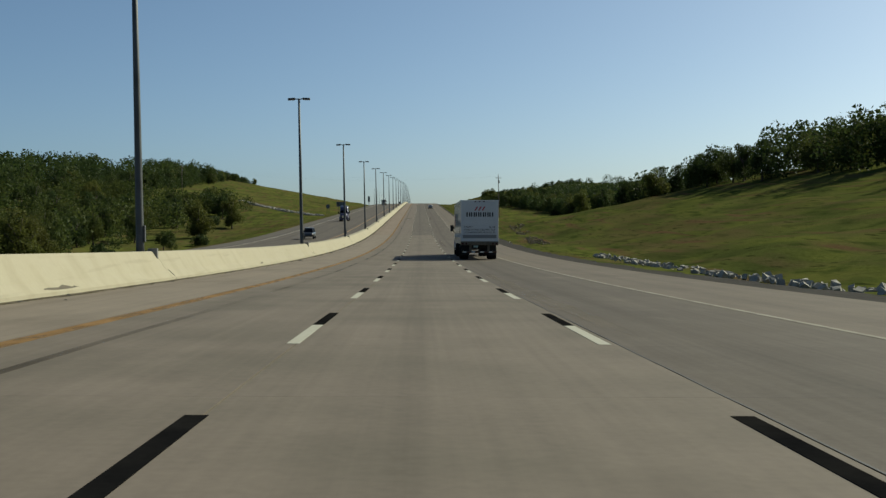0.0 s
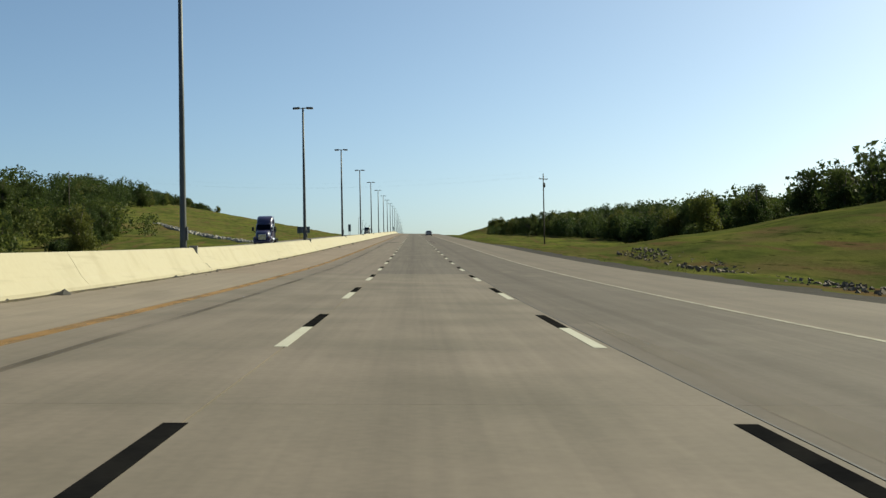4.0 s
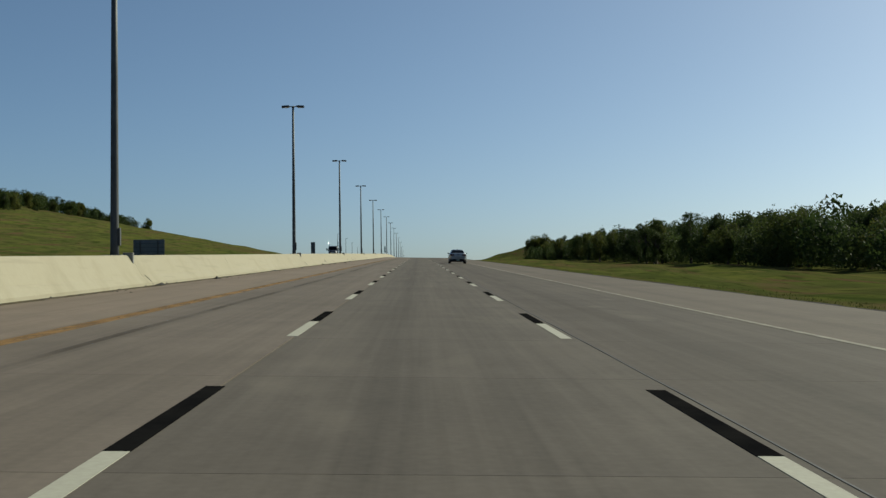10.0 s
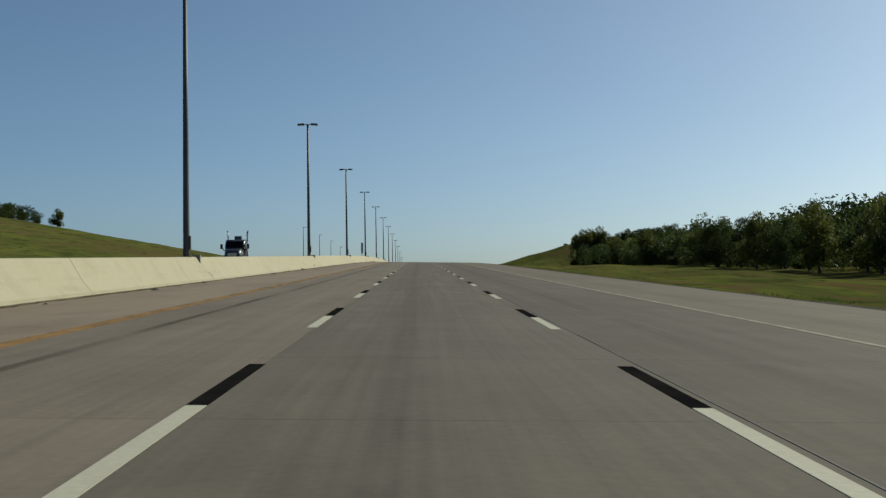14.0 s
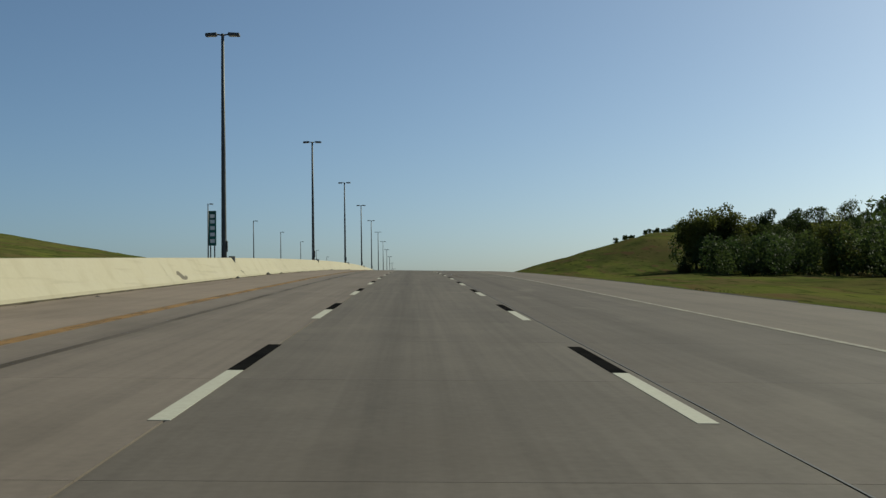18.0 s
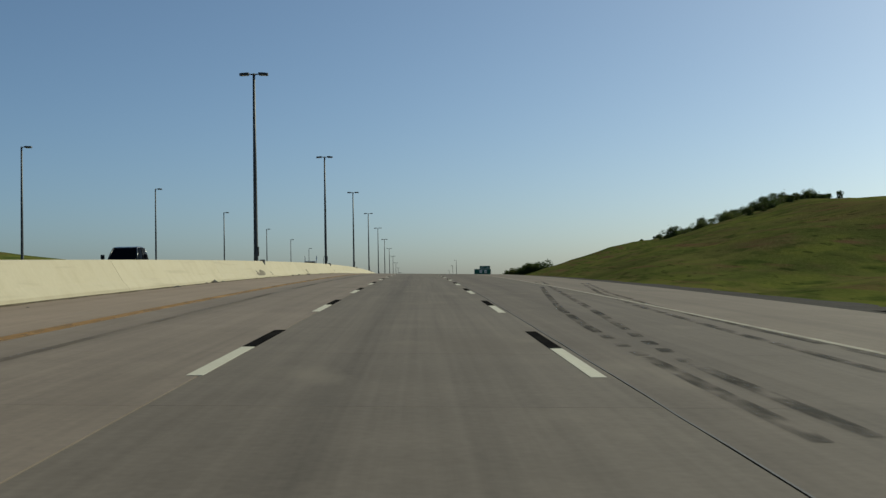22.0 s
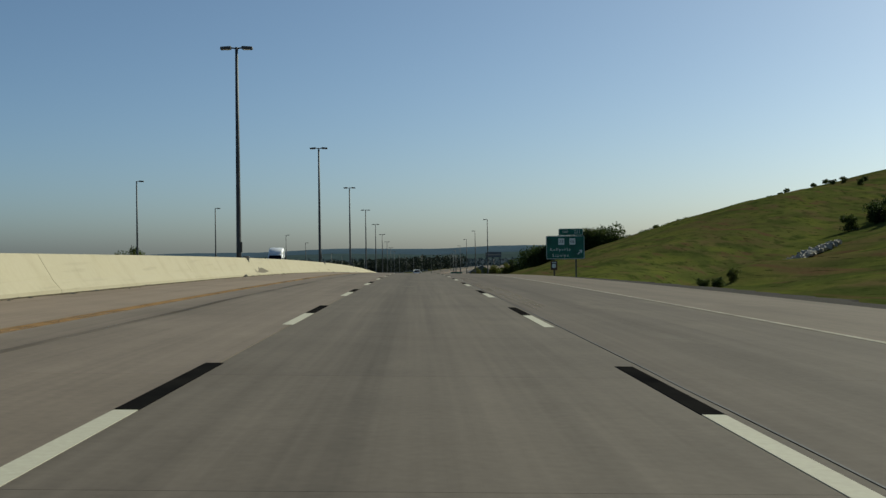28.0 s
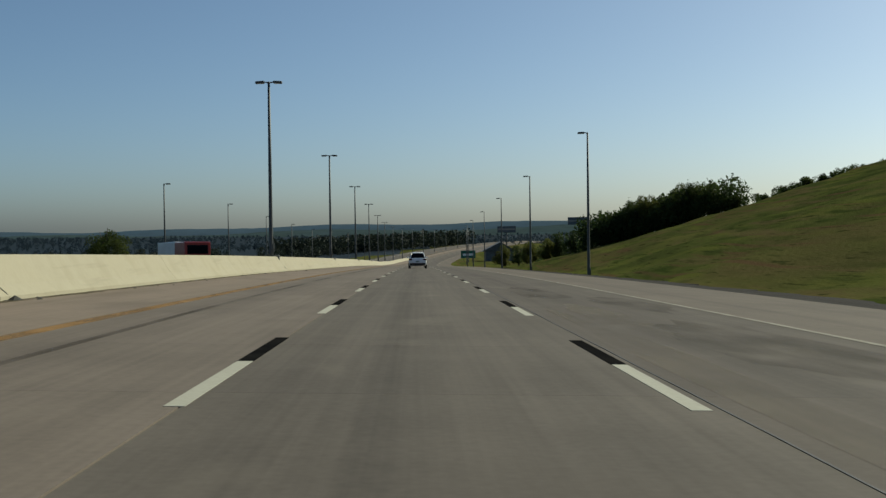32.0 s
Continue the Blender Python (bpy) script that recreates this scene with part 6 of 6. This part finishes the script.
def freight_truck():
    """The white box lorry that the camera overtakes."""
    tr = thing("semi_truck", pose(0, 0, 0), "white semi truck with a tall box trailer in the outer lane", "truck")
    x0, x1, y0, y1, z0, z1 = -1.3, 1.3, -14.63, 0.0, 1.12, 4.12
    body = trailer(tr, x0, x1, y0, y1, z0, z1, TRAILER_WHITE)
    part("grey_band", box("grey_band", x0 - 0.007, x0 + 0.01, y0 + 0.06, y1 - 0.06, 1.38, 1.86, TRAILER_GREY), body)
    part("grey_band", box("grey_band", x1 - 0.01, x1 + 0.007, y0 + 0.06, y1 - 0.06, 1.38, 1.86, TRAILER_GREY), body)
    # the maker's mark on the side, as plain slanting bars and blocks
    for k in range(3):
        bm = bmesh.new()
        yy = y1 - 1.0 - k * 0.52
        edge = [(0.0, 2.36), (-0.10, 2.62), (-0.26, 2.82), (-0.30, 3.02), (-0.42, 3.30)]
        pts = [(yy + a, z) for a, z in edge] + [(yy + a - 0.06 - 0.22 * math.sin((z - 2.36) / 0.94 * math.pi), z) for a, z in edge[::-1]]
        a = [bm.verts.new((x0 - 0.008, y, z)) for y, z in pts]
        b = [bm.verts.new((x0 + 0.004, y, z)) for y, z in pts]
        bm.faces.new(a), bm.faces.new(b[::-1])
        for i in range(len(pts)):
            n = (i + 1) % len(pts)
            bm.faces.new([a[i], a[n], b[n], b[i]])
        part("emblem", from_bm("emblem", bm, RED_PRINT), body)
    yy = y1 - 2.95
    for w in (1.15, 1.15, 1.0, 1.05, 1.25, 1.0):
        for dy, wide in ((0.08, 0.24), (w * 0.66, 0.15)):
            part("bar", box("bar", x0 - 0.008, x0 + 0.004, yy - dy - wide, yy - dy, 2.32, 3.32, SLATE), body)
        yy -= w + 0.06
    side_text(body, "Makes The Room", 0.60, yy - 0.02, 2.50, x0 - 0.008, SLATE)
    side_text(body, "AIR-RIDE EQUIPPED", 0.14, -12.0, 1.96, x0 - 0.008, INK)
    side_text(body, "CARPET  ·  HARDWOOD  ·  CERAMIC TILE  ·  RUGS  ·  LAMINATE  ·  HOME PRODUCTS", 0.36, y1 - 1.0, 1.63, x0 - 0.012, SIGN_WHITE)
    # rear end
    door = part("rear_door", box("rear_door", -1.17, 1.17, y0 - 0.02, y0 + 0.02, 1.3, 3.92, TRAILER_WHITE, 0.01), tr)
    for z in (1.62, 2.0, 2.38, 2.76, 3.14, 3.52):
        part("door_joint", box("door_joint", -1.16, 1.16, y0 - 0.023, y0 - 0.015, z - 0.006, z + 0.006, ALLOY), door)
    part("grey_band", box("grey_band", -1.16, 1.16, y0 - 0.026, y0 - 0.015, 1.5, 1.74, TRAILER_GREY), door)
    for i, (l, r) in enumerate((("CARPET", "RUGS"), ("HARDWOOD", "CERAMIC TILE"), ("LAMINATE", "HOME PRODUCTS"))):
        for text, x, al in ((l, -1.08, "LEFT"), (r, 1.08, "RIGHT")):
            for one in each_letter(letters(text, 0.165, INK, al)):
                part("letter", one, door, Matrix.Translation((x, y0 - 0.026, 2.27 - i * 0.19)) @ UPRIGHT)
    for k in range(6):
        for dx in (0.02, 0.2):
            part("bar", box("bar", -0.93 + k * 0.315 + dx, -0.93 + k * 0.315 + dx + 0.09, y0 - 0.026, y0 - 0.016, 2.98, 3.28, INK), door)
    for k in range(3):
        bm = bmesh.new()
        xx = -0.36 + k * 0.25
        pts = [(xx, 3.4), (xx + 0.1, 3.4), (xx + 0.26, 3.68), (xx + 0.16, 3.68)]
        a = [bm.verts.new((x, y0 - 0.026, z)) for x, z in pts]
        b = [bm.verts.new((x, y0 - 0.016, z)) for x, z in pts]
        bm.faces.new(a), bm.faces.new(b[::-1])
        for i in range(4):
            bm.faces.new([a[i], a[(i + 1) % 4], b[(i + 1) % 4], b[i]])
        part("emblem", from_bm("emblem", bm, RED_PRINT), door)
    for x in (-0.3, 0.0, 0.3):
        part("marker_light", box("marker_light", x - 0.045, x + 0.045, y0 - 0.03, y0, 3.98, 4.06, TAIL, 0.01), tr)
    part("rear_sill", box("rear_sill", -1.3, 1.3, y0 - 0.05, y0 + 0.1, 1.02, 1.28, SCRAPE, 0.02), tr)
    for x in (-1.15, -0.92, 0.92, 1.15):
        part("tail_light", tube("tail_light", [(x, y0 - 0.07, 1.12), (x, y0 - 0.04, 1.12)], [0.06, 0.065], TAIL, 12), tr)
    part("guard_bar", box("guard_bar", -1.2, 1.2, y0 + 0.02, y0 + 0.12, 0.5, 0.6, SCRAPE, 0.01), tr)
    for x in (-0.62, 0.62):
        part("guard_post", box("guard_post", x - 0.08, x + 0.08, y0 + 0.03, y0 + 0.14, 0.6, 1.05, SCRAPE, 0.01), tr)
    for k in range(8):
        part("reflector", box("reflector", -1.15 + k * 0.3, -0.92 + k * 0.3, y0 + 0.012, y0 + 0.022, 0.52, 0.58, TAIL if k % 2 else SIGN_WHITE), tr)
    part("number_plate", box("number_plate", -0.42, -0.12, y0 - 0.02, y0, 0.86, 1.0, PLATE), tr)
    # running gear under the trailer
    part("slider_frame", box("slider_frame", -0.6, 0.6, y0 + 0.8, y0 + 4.6, 0.8, 1.12, RUST, 0.02), tr)
    for x in (-0.45, 0.45):
        part("floor_beam", box("floor_beam", x - 0.06, x + 0.06, y0 + 0.3, y1 - 0.3, 0.95, 1.12, RUST), tr)
    for yy in (y0 + 2.3, y0 + 3.55):
        part("axle", tube("axle", [(-1.0, yy, 0.51), (1.0, yy, 0.51)], [0.07, 0.07], RUST, 8), tr)
        for sx in (-1, 1):
            wheel(tr, sx * 0.99, yy, 0.51, 0.58, RIM_GREY, 0, rim_share=0.6)
    for x in (-0.62, 0.62):
        part("landing_leg", box("landing_leg", x - 0.06, x + 0.06, -3.2, -3.06, 0.35, 1.12, RUST, 0.01), tr)
    part("mud_flap", box("mud_flap", -1.2, -0.65, y0 + 1.2, y0 + 1.22, 0.3, 1.0, DARK_TRIM), tr)
    part("mud_flap", box("mud_flap", 0.65, 1.2, y0 + 1.2, y0 + 1.22, 0.3, 1.0, DARK_TRIM), tr)
    tractor(tr, 0.0, 0.95, CAB_PAINT)
    s = 92.2
    z0, z1 = rz(s - 14), rz(s)
    tr.matrix_basis = Matrix.Translation((3.72, s, z1 - SLOPE * 3.72)) @ Matrix.Rotation(math.atan2(z1 - z0, 14), 4, "X") @ Matrix.Rotation(math.atan(SLOPE) * 0.8, 4, "Y")


freight_truck()


def oncoming_truck(words, paint, x, s, box_paint, stacks=False, fairing=True, box_top=4.05, box_long=14.0):
    tr = thing("semi_truck", pose(0, 0, 0), words, "truck")
    tractor(tr, 0.0, 0.95, paint, fairing, stacks)
    if box_paint:
        trailer(tr, -1.3, 1.3, -box_long, 0.0, 1.1, box_top, box_paint)
        for yy in (-box_long + 1.6, -box_long + 2.9):
            for sx in (-1, 1):
                wheel(tr, sx * 0.99, yy, 0.51, 0.58, RIM_GREY, 0, rim_share=0.6)
    place_oncoming(tr, x, s)
    return tr


oncoming_truck("white semi truck with a high roof on the oncoming lanes", WHITE_CAR, -20.3, 1176, None)
oncoming_truck("black truck tractor with chrome exhaust stacks on the oncoming lanes", BLACK_CAR, -20.0, 1010, None, True, False)
oncoming_truck("black truck tractor with tall stacks on the oncoming lanes", BLACK_CAR, -20.0, 634, None, True, False)
oncoming_truck("dark blue truck tractor on the oncoming lanes", PURPLE, -20.0, 300, None)


def exit_truck():
    t = thing("box_truck", pose(0, 0, 0), "red box truck with a pale load box on the far lanes", "truck")
    part("load_box", box("load_box", -1.2, 1.2, -4.2, 1.6, 0.95, 2.75, WHITE_CAR, 0.04), t)
    part("red_side", box("red_side", -1.22, 1.22, 1.5, 4.6, 0.8, 2.7, RED_CAR, 0.1, 2), t)
    part("windscreen", box("windscreen", -0.95, 0.95, 4.55, 4.66, 1.6, 2.4, GLASS, 0.03), t)
    part("bumper", box("bumper", -1.15, 1.15, 4.5, 4.75, 0.4, 0.75, DARK_TRIM, 0.04), t)
    part("chassis", box("chassis", -0.5, 0.5, -4.1, 4.4, 0.55, 0.85, RUST), t)
    for yy in (-2.6, 3.3):
        for sx in (-1, 1):
            wheel(t, sx * 1.0, yy, 0.45, 0.3, ALLOY, 8)
    place_oncoming(t, -22.0, 1258)
    t.matrix_basis = t.matrix_basis @ Matrix.Rotation(radians(28), 4, "Z")


exit_truck()


def toll_shelter():
    x, s = 27.0 + float(bend(1640)), 1640.0
    z = lz(x, s)
    b = thing("shelter", pose(x, s, z), "dark roofed shelter beside the road in the valley", "building")
    part("wall", box("wall", -6, 6, -4, 4, -1, 4.2, SIGN_BACK, 0.05), b)
    part("roof", ring_loft("roof", [[(-7.5, -5, 4.2), (7.5, -5, 4.2), (0.5, -5, 8.2)], [(-7.5, 5, 4.2), (7.5, 5, 4.2), (0.5, 5, 8.2)]], DARK_STEEL, False), b)
    part("door", box("door", -2, 1, -4.06, -4.0, -0.5, 3.0, DARK_TRIM), b)
    g = thing("guide_sign", pose(x - 14, s - 20, lz(x - 14, s - 20)), "green guide sign on posts beside the far road", "road sign")
    part("board", panel("board", -3, 3, 1.5, 4.6, SIGN_GREEN, 0.05, 0.1), g)
    for px in (-1.8, 1.8):
        part("post", box("post", px - 0.1, px + 0.1, 0.05, 0.2, -0.5, 4.5, DARK_STEEL), g)
    part("bar", box("bar", -2.2, 2.2, -0.01, 0.0, 2.5, 3.4, SIGN_WHITE), g)


toll_shelter()

# ---- road markings ----
for s0, x, name in ((-2, -1.83, "left_lane_line"), (-2, 1.83, "right_lane_line")):
    line = tagged(new(name), "broken white lane line with black trailing bars", "lane line", kind="structure")
    white = box("white_bar", x - 0.075, x + 0.075, 0, 3.29, -0.004, 0.004 - 0, WHITE_PAINT)
    black = box("black_bar", x - 0.080, x + 0.080, 0, 3.14, -0.004, 0.004, BLACK_PAINT)
    for me in (white, black):
        for v in me.vertices:
            v.co.z -= SLOPE * v.co.x
    for k in range(-3, 150):
        s = 12.192 * k - 0.24
        for me, d, ln in ((white, 0, 3.29), (black, 3.29, 3.14)):
            m = lay(s + d, ln)
            m.translation.x = float(bend(s))
            part(me.name, me, line, m)
for name, x, w, material, words in (("yellow_edge_line", -5.10, 0.13, YELLOW_WORN, "worn orange-yellow edge line"),
                                    ("white_edge_line", 5.58, 0.065, EDGE_WHITE, "worn white edge line")):
    tagged(new(name, strip(name, x - w, x + w, -148, 2130, material, lift=0.005, thick=0.004)), words, "edge line", kind="structure")
tagged(new("sealed_joint", strip("sealed_joint", 1.984, 2.002, -60, 1400, SEALANT, lift=0.004, thick=0.003, pace=1.3, wobble=0.008)),
       "thin black sealed joint between two lanes", "joint", kind="structure")

# ---- slabs of the pavement ----
for lane, x0, x1, material, words in LANES:
    road = bpy.data.objects[lane]
    me = box("slab", x0, x1, 0, SLAB - GAP, -0.25, 0, material)
    for v in me.vertices:
        v.co.z -= SLOPE * v.co.x
    pale = me.copy()
    pale.materials[0] = SHOULDER_PALE if lane == "left_shoulder" else CONCRETE_NEW
    for k in range(277):
        part("slab", pale if (lane, k) in PALE else me, road, lay(-11.1 + k * SLAB, SLAB))
